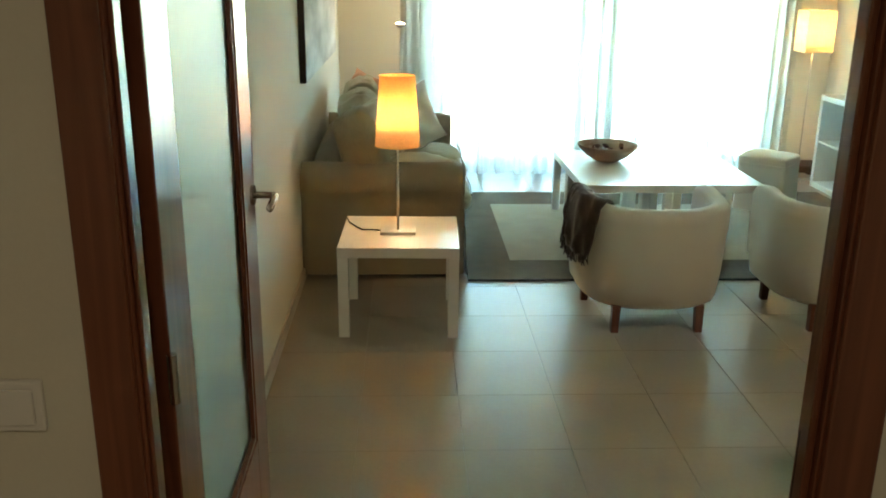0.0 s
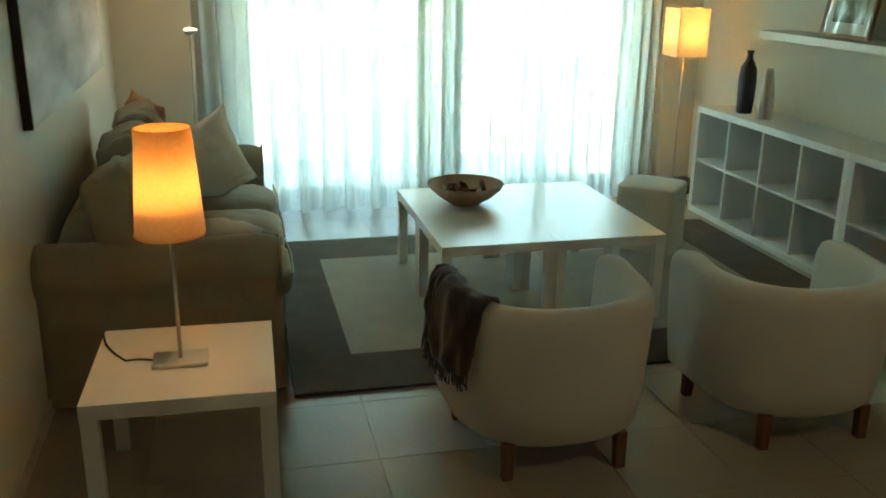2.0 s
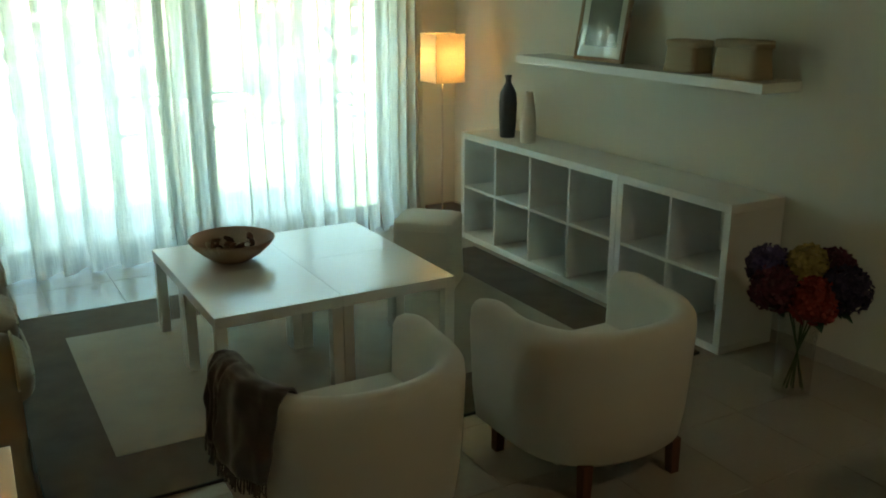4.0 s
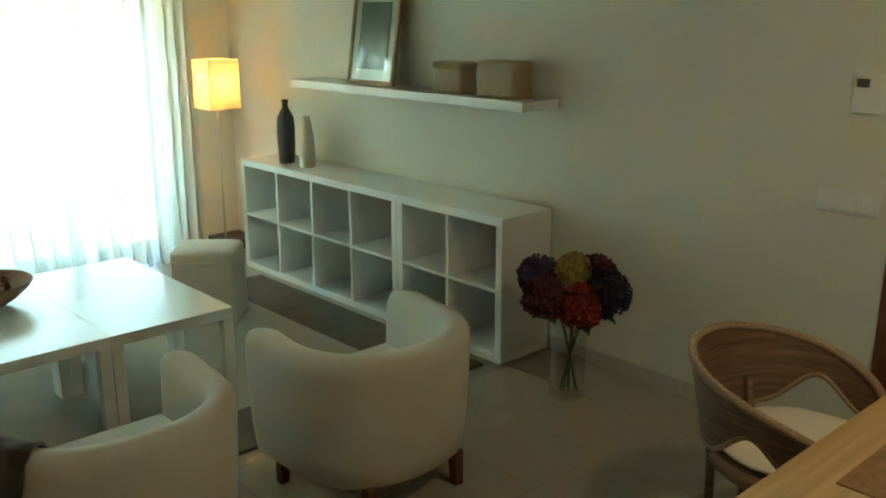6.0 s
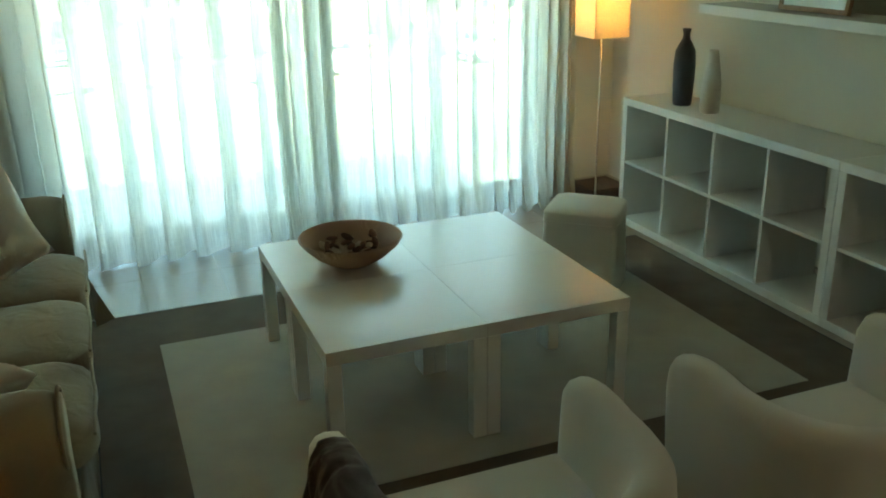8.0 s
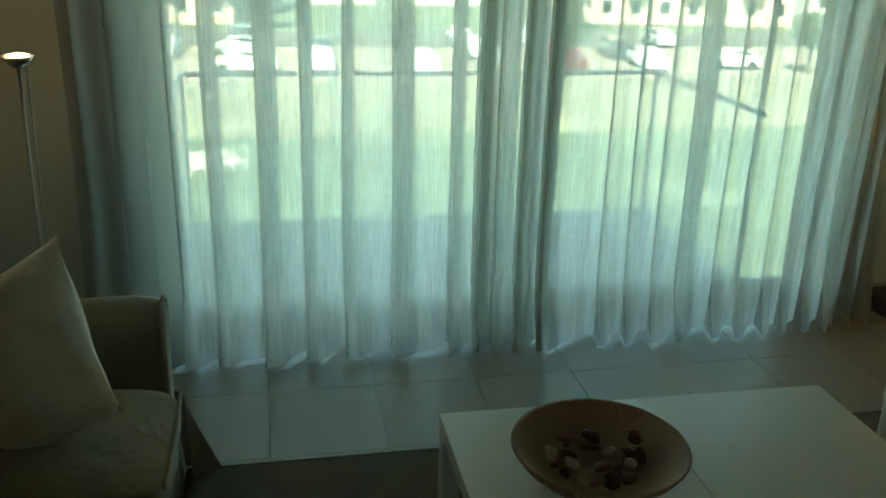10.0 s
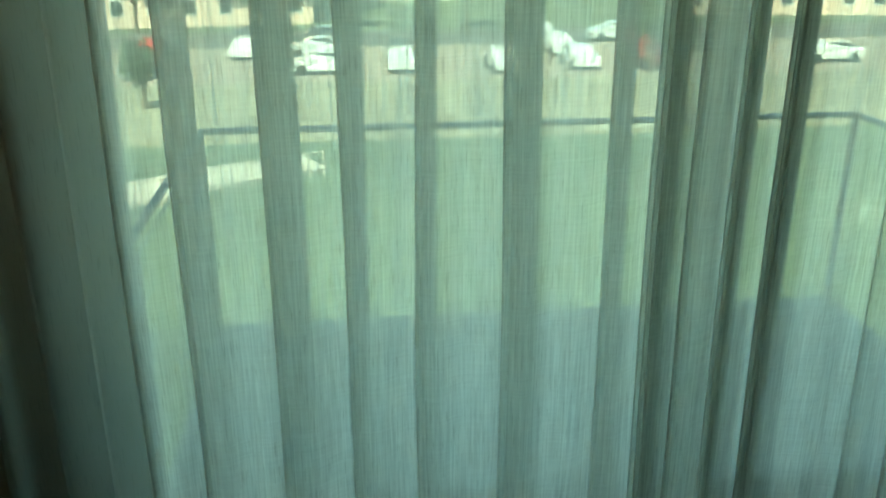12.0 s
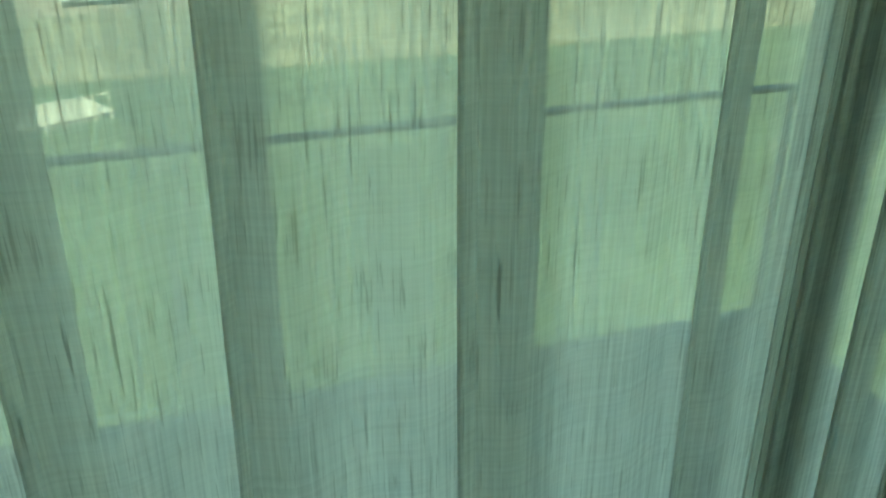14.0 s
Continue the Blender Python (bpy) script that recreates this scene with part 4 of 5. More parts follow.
def leaning_picture():
    p = thing("framed_picture", 4.19, 5.405, 1.2745, 0, "wood-framed dark photograph leaning on the wall shelf", "picture")
    p.matrix_basis = pose(4.165, 5.24, 1.282, 0, 8.5, 0)
    w, h, f = 0.42, 0.52, 0.022
    bm = bmesh.new()
    for y0, y1, z0, z1 in ((-w / 2, w / 2, 0, f), (-w / 2, w / 2, h - f, h), (-w / 2, -w / 2 + f, f, h - f), (w / 2 - f, w / 2, f, h - f)):
        add_box(bm, -0.012, 0.012, y0, y1, z0, z1, 0.002, 1)
    part("frame", bm, FRAMEWOOD, p, "narrow brown wooden frame")
    part("mount", box(0.0, 0.006, -w / 2 + f, w / 2 - f, f, h - f), PALEVASE, p, "white card mount")
    m = material("photo_print", (0.035, 0.04, 0.035), rough=0.5, grain=14, amount=0.9, blotch=5, bump=0.0, stretch=(1, 5, 0.8))
    part("print", box(-0.002, 0.0005, -w / 2 + 0.075, w / 2 - 0.075, 0.085, h - 0.06), m, p, "dark photograph of drooping leaves")
    part("glazing", box(-0.008, -0.005, -w / 2 + f, w / 2 - f, f, h - f), CLEAR, p)


leaning_picture()


def lidded_basket(x, y, w, d, h, label, seedv):
    b = thing("lidded_basket", x, y, 1.2805, 0, label, "basket", "baskets on the wall shelf")
    rows = []
    for k in range(9):
        f = k / 8
        e = 1.0 - 0.12 * f - 0.03 * math.sin(math.pi * f)
        row = []
        for i in range(40):
            a = 2 * math.pi * i / 40
            c, s = math.cos(a), math.sin(a)
            q = 1 + 0.02 * noise.noise(Vector((c * 2, s * 2, f * 3 + seedv)))
            row.append((math.copysign(abs(c) ** 0.35, c) * w / 2 * e * q, math.copysign(abs(s) ** 0.35, s) * d / 2 * e * q, f * h * 0.82))
        rows.append(row)
    bm = grid_mesh(rows, close_u=True)
    bm.verts.ensure_lookup_table()
    bm.faces.new([bm.verts[i] for i in range(40)][::-1])
    part("body", bm, BASKET, b, smooth=True)
    rows = []
    for e, z in ((0.89, h * 0.78), (0.955, h * 0.785), (0.965, h * 0.93), (0.94, h * 0.975), (0.8, h * 0.99), (0.5, h), (0.02, h)):
        rows.append([(math.copysign(abs(math.cos(a)) ** 0.35, math.cos(a)) * w / 2 * e, math.copysign(abs(math.sin(a)) ** 0.35, math.sin(a)) * d / 2 * e, z) for a in (2 * math.pi * i / 40 for i in range(40))])
    part("lid", grid_mesh(rows, close_u=True), BASKET, b, "woven lid", smooth=True)


lidded_basket(4.19, 4.56, 0.155, 0.235, 0.160, "small woven palm-leaf basket with a lid", 1)
lidded_basket(4.19, 4.205, 0.165, 0.275, 0.178, "larger woven palm-leaf basket with a lid", 7)

# ---- ottoman, bowl, flowers ----
def ottoman():
    o = thing("ottoman", 3.27, 5.61, 0.013, -42, "cube stool with a loose white cotton cover", "stool")
    part("top", cushion(0.355, 0.335, 0.11, 0, 0, 0.355, power=9, puff=0.2, seedv=2, rough=0.003, n=24, m=14), WHITECLOTH, o, smooth=True)
    rows = []
    for k in range(9):
        f = k / 8
        z = 0.345 * (1 - f) + 0.004 * f
        row = []
        for i in range(96):
            a = 2 * math.pi * i / 96
            c, s = math.cos(a), math.sin(a)
            e = 2 / 9.0
            out = 1.0 + 0.05 * f ** 2 + 0.012 * f * math.sin(a * 4 + 0.7) + 0.02 * f * f * max(0, math.cos(4 * (a - math.pi / 4))) + 0.01 * noise.noise(Vector((c * 3, s * 3, f * 4)))
            row.append((math.copysign(abs(c) ** e, c) * 0.176 * out, math.copysign(abs(s) ** e, s) * 0.166 * out, z))
        rows.append(row)
    part("cover", grid_mesh(rows, close_u=True), WHITECLOTH, o, "loose cotton slipcover reaching the floor", smooth=True)
    part("piping", tube([(math.copysign(abs(math.cos(a)) ** 0.22, math.cos(a)) * 0.178, math.copysign(abs(math.sin(a)) ** 0.22, math.sin(a)) * 0.168, 0.346) for a in (2 * math.pi * i / 64 for i in range(65))], 0.003, 6), WHITECLOTH, o)


ottoman()


def bowl():
    b = thing("bowl", 2.0, 5.235, 0.4385, 0, "wide coiled straw bowl on the low tables", "bowl")
    part("shell", lathe([(0, 0.004), (0.07, 0.0), (0.085, 0.006), (0.14, 0.04), (0.185, 0.082), (0.203, 0.108), (0.200, 0.113), (0.193, 0.108), (0.172, 0.082), (0.13, 0.045), (0.075, 0.018), (0, 0.014)], 56), BOWLWOOD, b, smooth=True)
    rr = random.Random(12)
    tones = [material("husk_" + n, c, rough=0.75, grain=60, amount=0.4, bump=0.6, depth=0.003) for n, c in (("dark", (0.085, 0.038, 0.025)), ("brown", (0.20, 0.10, 0.06)), ("pale", (0.55, 0.44, 0.34)))]
    for k in range(26):
        a, r = rr.uniform(0, 2 * math.pi), 0.115 * math.sqrt(rr.random())
        w = rr.uniform(0.03, 0.055)
        bm = cushion(w, w * rr.uniform(0.5, 0.9), w * rr.uniform(0.3, 0.7), power=2.4, puff=0.0, rough=0.008, seedv=k * 2.0, n=8, m=8)
        ob = part("dried_husk", bm, tones[(0, 1, 0, 1, 2, 0)[k % 6]], None, smooth=True)
        ob.matrix_basis = pose(2.0 + r * math.cos(a), 5.235 + r * math.sin(a), 0.4385 + 0.035 + r * 0.22 + (k % 4) * 0.012, rr.uniform(-50, 50), rr.uniform(-50, 50), rr.uniform(0, 360))
        tagged(ob, "dried seed pod or petal in the straw bowl", "potpourri", "dried pods in the bowl")


bowl()


def flowers():
    X, Y = 3.925, 3.530
    v = thing("glass_vase", X, Y, 0, 0, "tall clear glass vase of cut flowers standing on the floor", "vase")
    part("glass", lathe([(0, 0.0), (0.076, 0), (0.081, 0.005), (0.079, 0.10), (0.081, 0.25), (0.089, 0.36), (0.086, 0.36), (0.078, 0.25), (0.076, 0.10), (0.075, 0.018), (0, 0.016)], 40), THINGLASS, v, smooth=True)
    green = material("stem_green", (0.05, 0.10, 0.03), rough=0.6, grain=60, amount=0.25)
    leaf = material("leaf_green", (0.035, 0.10, 0.05), rough=0.5, grain=40, amount=0.3)
    heads = [((-0.19, -0.03, 0.535), 0.10, (0.05, 0.035, 0.10), "violet"), ((-0.14, 0.07, 0.455), 0.115, (0.085, 0.008, 0.022), "crimson"), ((0.045, 0.10, 0.43), 0.12, (0.24, 0.022, 0.014), "red"),
             ((0.0, -0.02, 0.555), 0.095, (0.34, 0.27, 0.08), "yellow"), ((0.19, 0.04, 0.475), 0.115, (0.025, 0.02, 0.06), "dark blue"), ((0.13, -0.08, 0.54), 0.095, (0.07, 0.01, 0.03), "wine red")]
    rr = random.Random(7)
    for (hx, hy, hz), r, col, word in heads:
        hx, hy = hx * 0.62 - hy * 0.79, -hx * 0.79 - hy * 0.62
        r *= 0.84
        f = thing("flower", X + 0.015, Y, 0.02, 0, "%s hydrangea on a long stem in the glass vase" % word, "flower", "flowers in the glass vase")
        fx, fy = hx * 0.82, hy * 0.82
        part("stem", tube([(-fx * 0.25, -fy * 0.25, 0.0), (fx * 0.05, fy * 0.05, 0.2), (fx * 0.35, fy * 0.35, 0.36), (fx, fy, hz - 0.03)], 0.004, 6), green, f, smooth=True)
        m = material(word.replace(" ", "_") + "_petal", col, rough=0.6, grain=30, amount=0.45, blotch=22, bump=0.2)
        bm = bmesh.new()
        for k in range(230):
            u, ph = rr.uniform(-0.75, 1), rr.uniform(0, 2 * math.pi)
            q = math.sqrt(1 - u * u)
            nrm = Vector((q * math.cos(ph), q * math.sin(ph), u))
            rad = r * (0.9 + 0.14 * rr.random())
            cen = Vector((fx, fy, hz)) + nrm * rad
            nn = (nrm + Vector((rr.uniform(-.5, .5), rr.uniform(-.5, .5), rr.uniform(-.5, .5)))).normalized()
            s1 = nn.orthogonal().normalized()
            s2 = nn.cross(s1)
            w = rr.uniform(0.014, 0.022)
            a0 = rr.uniform(0, 1.5)
            mid = bm.verts.new(cen - nn * 0.003)
            for pl in range(4):
                a = a0 + pl * math.pi / 2
                d1 = s1 * math.cos(a) + s2 * math.sin(a)
                d2 = s1 * math.cos(a + 1.2) + s2 * math.sin(a + 1.2)
                bm.faces.new((mid, bm.verts.new(cen + d1 * w + nn * 0.002), bm.verts.new(cen + (d1 + d2) * w * 0.75 + nn * 0.006), bm.verts.new(cen + d2 * w * 0.95 + nn * 0.002)))
        part("flower_head", bm, m, f, "%s ball of small petals" % word)
        bm = bmesh.new()
        bmesh.ops.create_icosphere(bm, subdivisions=2, radius=r * 0.86, matrix=Matrix.Translation((fx, fy, hz)))
        part("flower_core", bm, m, f)
        bm = bmesh.new()
        for k in range(2):
            a = rr.uniform(0, 6.28)
            b0 = Vector((fx * 0.6, fy * 0.6, 0.33 + 0.03 * k))
            d = Vector((math.cos(a), math.sin(a), -0.1))
            sd = Vector((-math.sin(a), math.cos(a), 0))
            rows = []
            for i in range(7):
                t = i / 6
                wd = 0.035 * math.sin(math.pi * min(1, t * 0.95 + 0.03))
                c = b0 + d * 0.11 * t + Vector((0, 0, 0.03 * math.sin(t * 3)))
                rows.append([tuple(c - sd * wd), tuple(c - Vector((0, 0, 0.006))), tuple(c + sd * wd)])
            grid_mesh(rows, bm=bm)
        part("leaf", bm, leaf, f, "dark green leaf", smooth=True)


flowers()

# a low wicker tray in the corner
def wicker_tray():
    b = thing("wicker_tray", 4.15, 6.92, 0, 2, "low dark wicker basket on the floor behind the paper lamp", "basket")
    s = 0.14
    bm = bmesh.new()
    for q in ((-s, s, -s, -s + 0.015), (-s, s, s - 0.015, s), (-s, -s + 0.015, -s + 0.015, s - 0.015), (s - 0.015, s, -s + 0.015, s - 0.015)):
        add_box(bm, *q, 0.001, 0.060, 0.004, 2)
    part("side", bm, DARKBASKET, b)
    part("lid", box(-s + 0.002, s - 0.002, -s + 0.002, s - 0.002, 0.0605, 0.072, 0.004), DARKBASKET, b)


wicker_tray()


# ---- wall canvas ----
def wall_canvas():
    c = thing("wall_canvas", XL, 5.27, 1.06, 0, "large grey canvas print on the wall above the sofa", "picture")
    m = material("canvas_print", (0.46, 0.475, 0.47), rough=0.75, grain=3.0, amount=0.5, blotch=1.3, bump=0.0, stretch=(1, 0.6, 2.2))
    part("edge", box(0.0, 0.034, -1.03, 1.03, 0.0, 0.95, 0.002, 1), BLACK, c, "black canvas edge")
    part("print", box(0.0345, 0.037, -1.026, 1.026, 0.004, 0.946), m, c, "misty grey abstract print")


wall_canvas()

# ---- dining corner ----
def dining_table():
    t = thing("dining_table", 2.95, 1.42, 0, 0, "light oak dining table", "table")
    part("tabletop", box(-0.70, 0.75, -0.45, 0.545, 0.665, 0.70, 0.003), OAK, t)
    for sx, sy in ((-0.62, -0.38), (0.67, -0.38), (-0.62, 0.46), (0.67, 0.46)):
        part("leg", box(sx - 0.03, sx + 0.03, sy - 0.03, sy + 0.03, 0, 0.665, 0.003), OAK, t)


dining_table()


def rattan_chair(x, y, turn):
    c = thing("rattan_chair", x, y, 0, turn, "round-backed woven rattan chair with a white seat cushion", "chair")
    R = 0.30
    def at(a, r, z):
        return (math.sin(a) * r, -math.cos(a) * r, z)   # a = 0 looks to the front
    A0 = radians(62)
    def top(k):
        return 0.535 + 0.165 * math.sin(math.pi * k) ** 0.75
    def low(k):
        return 0.43 + 0.11 * math.exp(-((abs(2 * k - 1) - 0.66) / 0.16) ** 2)
    rows_o, n = [], 60
    def shell(off):
        rows = []
        for j in range(13):
            f = j / 12
            row = []
            for i in range(n + 1):
                k = i / n
                a = A0 + (2 * math.pi - 2 * A0) * k
                z = low(k) * (1 - f) + top(k) * f
                row.append(at(a, R + 0.05 * f * math.sin(math.pi * k) + off, z))
            rows.append(row)
        return rows
    bm = grid_mesh(shell(0.006))
    grid_mesh([r[::-1] for r in shell(-0.006)], bm=bm)
    part("backrest", bm, RATTAN, c, "woven rattan back shell", smooth=True)
    def rim(fn, extra):
        return [at(A0 + (2 * math.pi - 2 * A0) * i / n, R + extra * math.sin(math.pi * i / n), fn(i / n)) for i in range(n + 1)]
    rt = rim(top, 0.05)
    part("top_rail", tube([at(A0 - 0.15, R + 0.01, 0.40)] + rt + [at(2 * math.pi - A0 + 0.15, R + 0.01, 0.40)], 0.014, 10), RATTANRIM, c, "wrapped rattan rail", smooth=True)
    part("lower_rail", tube(rim(low, 0.0), 0.010, 8), RATTANRIM, c, smooth=True)
    part("seat", lathe([(0, 0.355), (0.27, 0.355), (0.285, 0.37), (0.285, 0.39), (0.27, 0.40), (0, 0.40)], 40), RATTAN, c, smooth=True)
    part("seat_cushion", cushion(0.50, 0.50, 0.06, 0, 0, 0.425, power=2.3, puff=0.1, rough=0.003, n=24, m=12), PILLOWCLOTH, c, "round white seat cushion", smooth=True)
    for a in (35, 145, 215, 325):
        a = radians(a)
        part("leg", tube([at(a, 0.29, 0.0), at(a, 0.27, 0.2), at(a, 0.275, 0.38), at(a, 0.30, 0.52)], [0.013, 0.014, 0.015, 0.013], 10), RATTAN, c, "curved rattan leg", smooth=True)


rattan_chair(3.44, 2.21, 8)

tagged(part("table_mat", box(2.78, 3.60, 1.05, 1.845, 0.7005, 0.704, 0.001, 1), FRAMEWOOD), "brown mat lying on the oak dining table", "table mat")


def build_side_door():
    d = tagged(new("door_2"), "closed red-brown wooden door in the wall beside the switch", "door", kind="structure")
    y0, y1, x = 1.46, 2.30, XR
    bm = bmesh.new()
    add_box(bm, x - 0.016, x + 0.02, y1, y1 + 0.065, 0, DZ + 0.065, 0.003, 1)
    add_box(bm, x - 0.016, x + 0.02, y0 - 0.065, y0, 0, DZ + 0.065, 0.003, 1)
    add_box(bm, x - 0.016, x + 0.02, y0, y1, DZ, DZ + 0.065, 0.003, 1)
    part("architrave", bm, DOORWOOD, d)
    part("door_leaf", box(x - 0.006, x + 0.02, y0 + 0.002, y1 - 0.002, 0.008, DZ - 0.002, 0.002, 1), DOORWOOD, d)
    part("door_handle", tube([(x - 0.006, y1 - 0.06, 1.0), (x - 0.055, y1 - 0.06, 1.0), (x - 0.06, y1 - 0.075, 1.0), (x - 0.06, y1 - 0.18, 1.0)], 0.009, 10), CHROME, d, "satin nickel lever handle", smooth=True)


build_side_door()

# ---- balcony ----
BX0, BX1, BY = 0.80, 3.62, 8.68
tagged(part("balcony_floor", box(BX0, BX1, YO, BY, -0.25, -0.03, 0.004, 1), CONCRETE), "pale tiled balcony floor", "balcony", kind="structure")


def balcony_rail():
    r = thing("balcony_rail", (BX0 + BX1) / 2, BY, -0.03, 0, "glass balcony balustrade with a thin grey metal handrail", "balustrade")
    w, d = (BX1 - BX0) / 2 - 0.03, BY - YO - 0.04
    part("handrail", tube([(-w, -d, 0.86), (-w, -0.04, 0.86), (-w + 0.01, -0.03, 0.86), (w - 0.01, -0.03, 0.86), (w, -0.04, 0.86), (w, -d, 0.86)], 0.014, 10), ALU, r, smooth=True)
    for x in (-w, w):
        part("post", box(x - 0.012, x + 0.012, -0.05, -0.02, 0, 0.85, 0.002, 1), ALU, r)
    for k in range(3):
        a, b = -w + 0.03 + k * (2 * w - 0.06) / 3, -w + 0.03 + (k + 1) * (2 * w - 0.06) / 3 - 0.012
        p = part("pane", box(a, b, -0.036, -0.028, 0.05, 0.80), CLEAR, r)
        p.visible_shadow = False
    for x in (-w, w):
        p = part("pane", box(x - 0.004, x + 0.004, -d + 0.02, -0.06, 0.05, 0.80), CLEAR, r)
        p.visible_shadow = False


balcony_rail()

# ---- outdoors ----
ZG = -7.9


def far(x, y, k=1.9):
    """Spreads the plan of the outdoors away from the balcony."""
    return 1.4 + k * (x - 1.4), 5.5 + k * (y - 5.5)

GRASS = material("meadow", (0.092, 0.116, 0.072), rough=0.95, grain=3.0, amount=0.5, blotch=0.12, bump=0.5, depth=0.05)
DIRT = material("car_park_gravel", (0.26, 0.21, 0.17), rough=0.95, grain=6, amount=0.3)
PAVE = material("pale_paving", (0.45, 0.40, 0.34), rough=0.85, grain=8, amount=0.12)
ASPHALT = material("asphalt", (0.09, 0.085, 0.08), rough=0.9, grain=20, amount=0.2)
bm = bmesh.new()
rows = []
for i in range(41):
    y = -60 + i * 2.4 if i < 20 else -14.4 + (i - 19) ** 2 * 2.4
    rows.append([(-300 + 600 * j / 40, y, ZG + 0.15 * noise.noise(Vector((j * 1.3, i * 0.7, 0)))) for j in range(41)])
rows.append([(-3000 + 6000 * j / 40, 3000, ZG) for j in range(41)])
tagged(part("ground", grid_mesh(rows), GRASS, smooth=True), "green rough grass meadow below the balcony", "ground", kind="structure")
tagged(part("house_base", box(XL - 0.2, XR + 0.2, -2.6, YO, ZG - 0.3, -0.21), RENDER), "rendered storey below the flat", "wall", kind="structure")


def strip(name, pts, width, z, mat, label, category):
    rows = []
    for i, p in enumerate(pts):
        a, b = Vector(pts[max(i - 1, 0)]), Vector(pts[min(i + 1, len(pts) - 1)])
        d = (b - a).normalized()
        s = Vector((-d.y, d.x)) * width / 2
        rows.append([(p[0] - s.x, p[1] - s.y, z), (p[0] + s.x, p[1] + s.y, z)])
    bm = grid_mesh(rows)
    bmesh.ops.recalc_face_normals(bm, faces=bm.faces)
    ex = bmesh.ops.extrude_face_region(bm, geom=bm.faces[:])
    for v in ex["geom"]:
        if isinstance(v, bmesh.types.BMVert):
            v.co.z -= 0.4
    bmesh.ops.recalc_face_normals(bm, faces=bm.faces)
    return tagged(part(name, bm, mat), label, category, kind="structure")


curve = [far(-9, 14.0), far(-6.2, 18.0), far(-3.6, 21.4), far(-1.6, 22.9), far(0.6, 24.0)]
strip("path", curve, 2.6, ZG + 0.18, PAVE, "pale paved footpath curving through the grass", "path")
DRYGRASS = material("dry_grass", (0.22, 0.20, 0.14), rough=0.95, grain=2.0, amount=0.5, blotch=0.2, bump=0.5, depth=0.05)
strip("dry_field", [far(-70, 30), far(0, 30), far(70, 30.5)], 15, ZG + 0.157, DRYGRASS, "dry yellowish grass strip beyond the meadow", "ground")
strip("car_park", [far(-60, 37.5), far(0, 37.5), far(60, 38)], 15, ZG + 0.165, DIRT, "brown gravel car park beyond the meadow", "car park")
strip("road", [far(-120, 50), far(0, 44), far(120, 46)], 9, ZG + 0.16, ASPHALT, "asphalt road beyond the meadow", "road")


def path_fence():
    f = thing("path_fence", 0, 0, ZG + 0.18, 0, "low pale wooden fence along the footpath", "fence")
    rr = random.Random(2)
    pts = [Vector(p) for p in curve]
    posts = []
    for a, b in zip(pts, pts[1:]):
        n = max(2, int((b - a).length / 0.55))
        for k in range(n):
            posts.append(a.lerp(b, k / n) + Vector((1.0, -1.5)))
    for p in posts:
        part("post", box(p.x - 0.025, p.x + 0.025, p.y - 0.025, p.y + 0.025, -0.2, 0.85), PAVE, f)
    part("rail", tube([(p.x, p.y, 0.80) for p in posts], 0.028, 6), PAVE, f)


path_fence()

CARS = [material("car_paint_" + n, c, rough=0.25, grain=5, amount=0.03, bump=0, coat=0.6) for n, c in (("white", (0.62, 0.62, 0.62)), ("silver", (0.45, 0.46, 0.47)), ("red", (0.35, 0.03, 0.02)), ("dark", (0.04, 0.05, 0.06)))]
TYRE = material("tyre", (0.02, 0.02, 0.02), rough=0.9)
CARGLASS = material("car_glass", (0.02, 0.025, 0.03), rough=0.08)


def car(x, y, turn, mat, word):
    c = thing("car", x, y, ZG + 0.16, turn, "%s parked car by the road" % word, "car", "parked cars")
    side = [(-2.1, 0.3), (-2.1, 0.75), (-1.95, 0.88), (-1.1, 0.98), (-0.5, 1.38), (0.8, 1.42), (1.6, 1.0), (2.05, 0.92), (2.1, 0.3)]
    bm = bmesh.new()
    vs = [[bm.verts.new((px, s * (0.82 if pz < 1.0 else 0.66), pz)) for px, pz in side] for s in (-1, 1)]
    for k in range(len(side)):
        j = (k + 1) % len(side)
        bm.faces.new((vs[0][k], vs[0][j], vs[1][j], vs[1][k]))
    bm.faces.new(vs[0][::-1]), bm.faces.new(vs[1])
    bmesh.ops.recalc_face_normals(bm, faces=bm.faces)
    part("body", bm, mat, c)
    for s in (-1, 1):
        bm = bmesh.new()
        bm.faces.new([bm.verts.new((px, s * (0.835 if pz < 1.0 else 0.69), pz)) for px, pz in ((-0.95, 1.02), (-0.45, 1.33), (0.72, 1.36), (1.35, 1.04))])
        part("window", bm, CARGLASS, c)
    for px in (-1.3, 1.3):
        for s in (-1, 1):
            w = part("wheel", lathe([(0, -0.1), (0.32, -0.1), (0.32, 0.1), (0, 0.1)], 16), TYRE, c)
            w.matrix_basis = pose(px, s * 0.76, 0.32, 90, 0, 0)


rr = random.Random(5)
for row, y in enumerate((62.5, 69.0, 75.5)):
    for k in range(13):
        if rr.random() < 0.78:
            m = rr.choice((0, 0, 0, 1, 1, 2, 3))
            car(-34 + k * 5.6 + rr.uniform(-0.5, 0.5), y + rr.uniform(-0.6, 0.6), rr.choice((88, 92, 86, 268, 2)), CARS[m], ("white", "silver", "red", "dark")[m])

BRICKISH = material("apartment_wall_terracotta", (0.62, 0.45, 0.36), rough=0.9, grain=3, amount=0.1)
PALEWALL = material("apartment_wall_pale", (0.78, 0.74, 0.67), rough=0.9, grain=3, amount=0.1)
ROOF = material("roof_tiles", (0.30, 0.14, 0.09), rough=0.9, grain=4, amount=0.2)


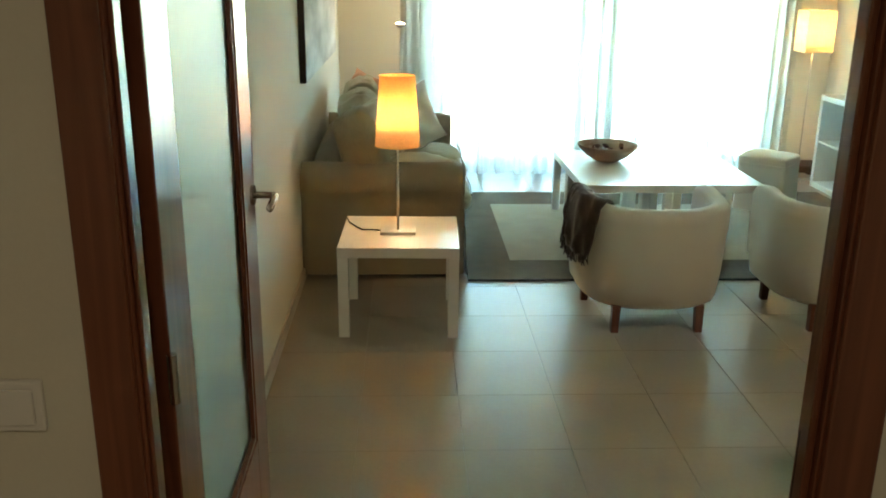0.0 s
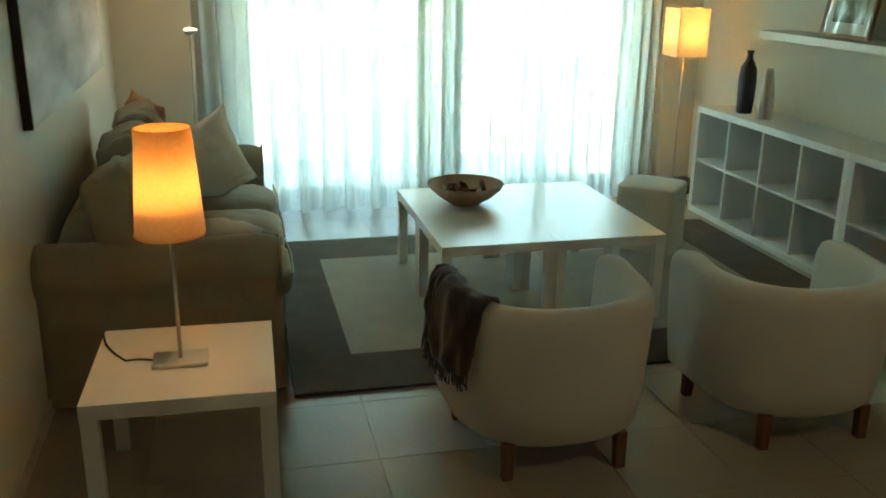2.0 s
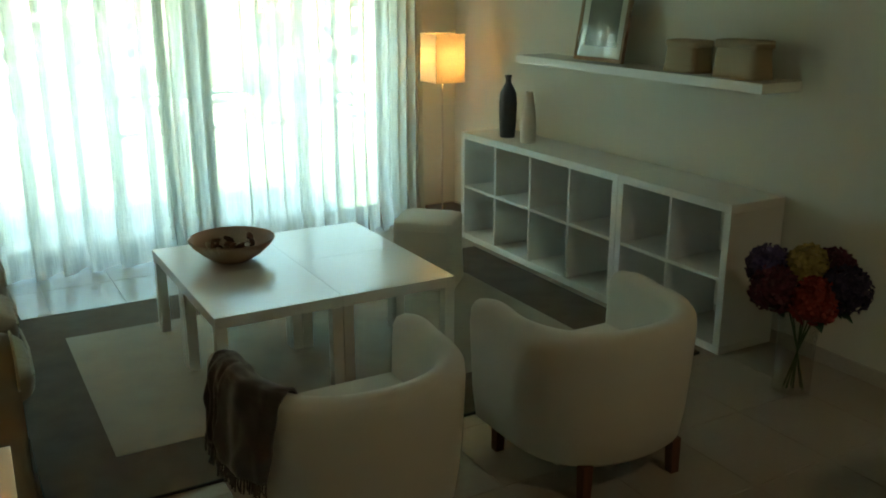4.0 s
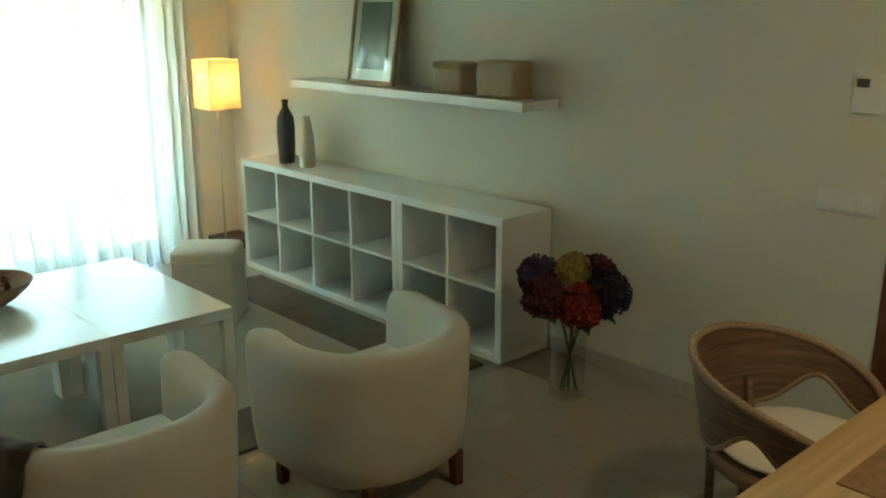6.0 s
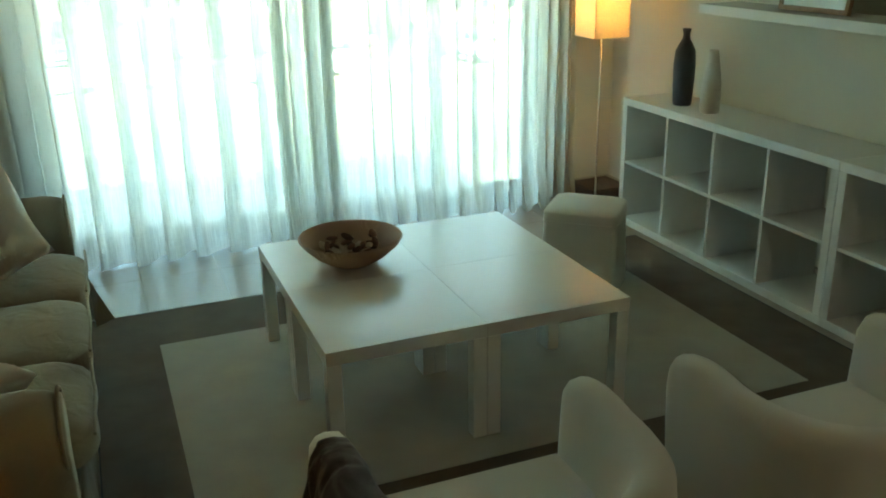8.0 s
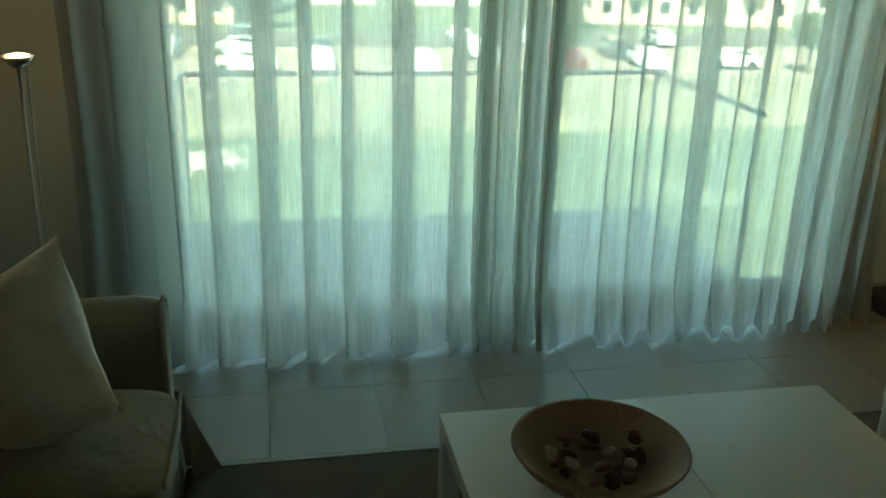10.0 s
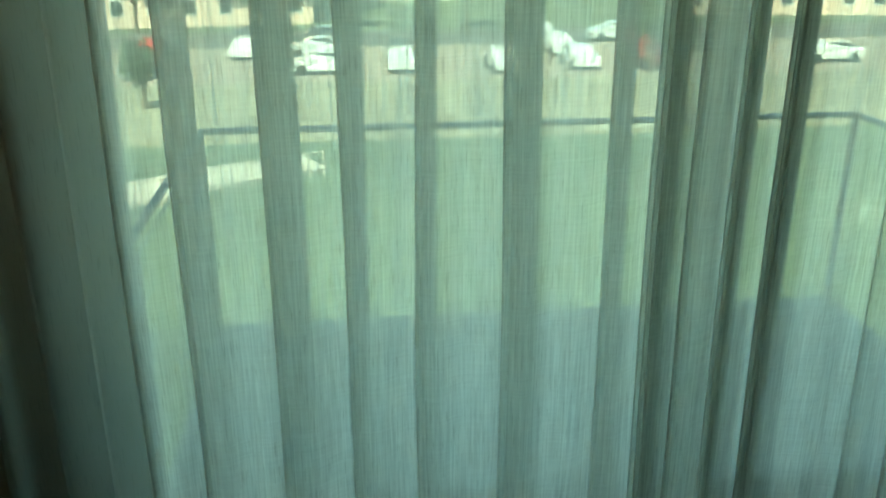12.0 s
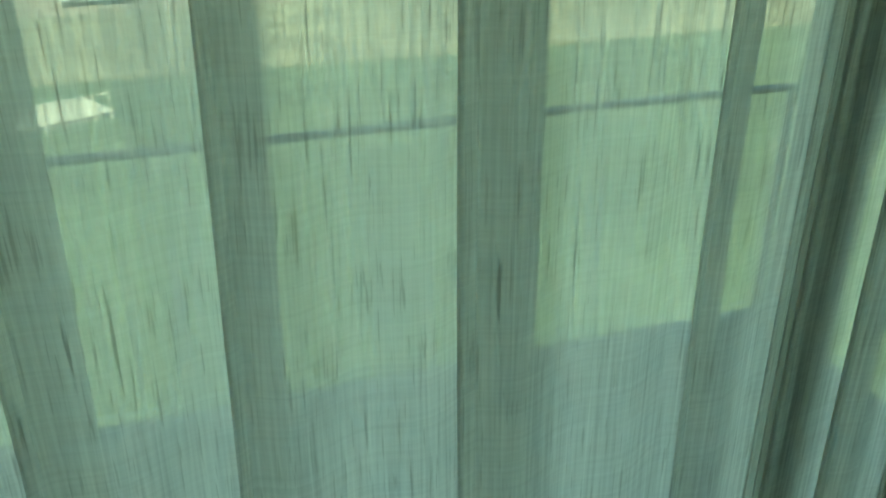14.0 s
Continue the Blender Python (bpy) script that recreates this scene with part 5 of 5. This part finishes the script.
def building(x, y, w, d, storeys, mat, turn, label):
    b = thing("apartment_building", x, y, ZG, turn, label, "building", "buildings beyond the meadow")
    H = storeys * 3.0
    part("wall", box(-w / 2, w / 2, -d / 2, d / 2, -0.3, H), mat, b)
    bm = bmesh.new()
    o = 0.5
    vs = [bm.verts.new(p) for p in ((-w / 2 - o, -d / 2 - o, H), (w / 2 + o, -d / 2 - o, H), (w / 2 + o, d / 2 + o, H), (-w / 2 - o, d / 2 + o, H), (-w / 2 - o, 0, H + 2.2), (w / 2 + o, 0, H + 2.2))]
    for f in ((0, 1, 5, 4), (2, 3, 4, 5), (0, 4, 3), (1, 2, 5), (0, 3, 2, 1)):
        bm.faces.new([vs[i] for i in f])
    part("roof", bm, ROOF, b)
    n = int(w / 3.0)
    for s in range(storeys):
        for k in range(n):
            wx = -w / 2 + (k + 0.5) * w / n
            fr = part("window", box(wx - 0.6, wx + 0.6, -d / 2 - 0.05, -d / 2 + 0.02, s * 3 + 1.0, s * 3 + 2.4), CARS[0], b)
            part("pane", box(wx - 0.5, wx + 0.5, -d / 2 - 0.07, -d / 2 - 0.045, s * 3 + 1.1, s * 3 + 2.3), CARGLASS, fr)
            if k % 2 == 0 and s:
                part("balcony", box(wx - 1.1, wx + 1.1, -d / 2 - 1.1, -d / 2 - 0.0, s * 3 - 0.1, s * 3 + 0.9), mat, b)


building(-13, 96, 22, 12, 6, BRICKISH, 5, "terracotta rendered apartment house with pitched roof")
building(-44, 92, 22, 12, 5, PALEWALL, 12, "pale rendered apartment house with pitched roof")
building(14, 118, 26, 12, 4, PALEWALL, -3, "pale rendered apartment house with pitched roof")
building(44, 98, 24, 12, 5, BRICKISH, -8, "terracotta rendered apartment house with pitched roof")
building(76, 104, 24, 12, 4, PALEWALL, -10, "pale rendered apartment house with pitched roof")

LEAVES = material("tree_leaves", (0.055, 0.085, 0.03), rough=0.8, grain=4, amount=0.5, vary=0.3)
BARK = material("bark", (0.12, 0.09, 0.06), rough=0.95, grain=8, amount=0.3)


def tree(x, y, h, seedv):
    t = thing("tree", x, y, ZG, 0, "leafy green tree at the edge of the meadow", "tree", "trees beyond the meadow")
    rr = random.Random(seedv)
    bm = tube([(0, 0, -0.2), (0.05, 0, h * 0.3), (0.1, 0.05, h * 0.6)], [0.16, 0.12, 0.05], 8)
    for k in range(6):
        a = rr.uniform(0, 6.28)
        tube([(0.05, 0, h * (0.25 + 0.05 * k)), (math.cos(a) * h * 0.2, math.sin(a) * h * 0.2, h * (0.45 + 0.06 * k))], [0.06, 0.02], 6, bm)
    part("trunk", bm, BARK, t)
    bm = bmesh.new()
    for k in range(900):
        u, a = rr.uniform(-1, 1), rr.uniform(0, 6.28)
        q = math.sqrt(1 - u * u)
        lump = 0.75 + 0.35 * noise.noise(Vector((q * math.cos(a) * 2 + seedv, q * math.sin(a) * 2, u * 2)))
        r = h * 0.34 * lump * rr.uniform(0.55, 1.05)
        c = Vector((q * math.cos(a) * r, q * math.sin(a) * r, h * 0.64 + u * r))
        n1 = Vector((rr.uniform(-1, 1), rr.uniform(-1, 1), rr.uniform(-1, 1))).normalized()
        s1 = n1.orthogonal().normalized() * h * 0.035
        s2 = n1.cross(s1)
        bm.faces.new([bm.verts.new(c + v) for v in (-s1, -s2 * 0.6, s1, s2 * 0.6)])
    tagged(part("crown", bm, LEAVES, t), kind="stuff")


for k, (x, y, h) in enumerate(((-26, 58, 5), (-16, 84, 7), (1, 86, 7.5), (20, 59, 5.5), (30, 86, 8), (-38, 80, 7.5), (56, 84, 7), (12, 85, 7), (-6, 84, 6), (-9, 52, 4), (38, 60, 5))):
    tree(x, y, h, 31 + k)

# ---- floor tiles ----
def floor_tiles():
    px, py = 0.390, 0.437
    meshes = {}
    xs = [0.860 + px * k for k in range(-6, 12)]
    ys = [2.635 + py * k for k in range(-12, 13)]
    g = 0.0007
    for y in ys:
        for x in xs:
            x0, x1, y0, y1 = x + g, x + px - g, y + g, y + py - g
            x0, x1, y0, y1 = max(x0, -0.9), min(x1, XR), max(y0, -2.4), min(y1, YW)
            if y0 < YD0 < y1 or y1 <= YD0:
                x1 = min(x1, 2.0)
            else:
                x0 = max(x0, XL)
            if x1 - x0 < 0.02 or y1 - y0 < 0.02:
                continue
            key = (round(x1 - x0, 3), round(y1 - y0, 3))
            if key not in meshes:
                bm = bmesh.new()
                w, d = key[0] / 2, key[1] / 2
                e = 0.0010
                lo = [bm.verts.new(p) for p in ((-w, -d, -0.0055), (w, -d, -0.0055), (w, d, -0.0055), (-w, d, -0.0055))]
                mi = [bm.verts.new(p) for p in ((-w, -d, -e), (w, -d, -e), (w, d, -e), (-w, d, -e))]
                hi = [bm.verts.new(p) for p in ((-w + e, -d + e, 0), (w - e, -d + e, 0), (w - e, d - e, 0), (-w + e, d - e, 0))]
                bm.faces.new(hi)
                for k in range(4):
                    j = (k + 1) % 4
                    bm.faces.new((lo[k], lo[j], mi[j], mi[k])), bm.faces.new((mi[k], mi[j], hi[j], hi[k]))
                me = bpy.data.meshes.new("tile")
                bm.to_mesh(me)
                bm.free()
                me.materials.append(TILE)
                meshes[key] = me
            ob = new("tile", meshes[key])
            ob.parent = floor
            ob.location = ((x0 + x1) / 2, (y0 + y1) / 2, 0)


floor_tiles()
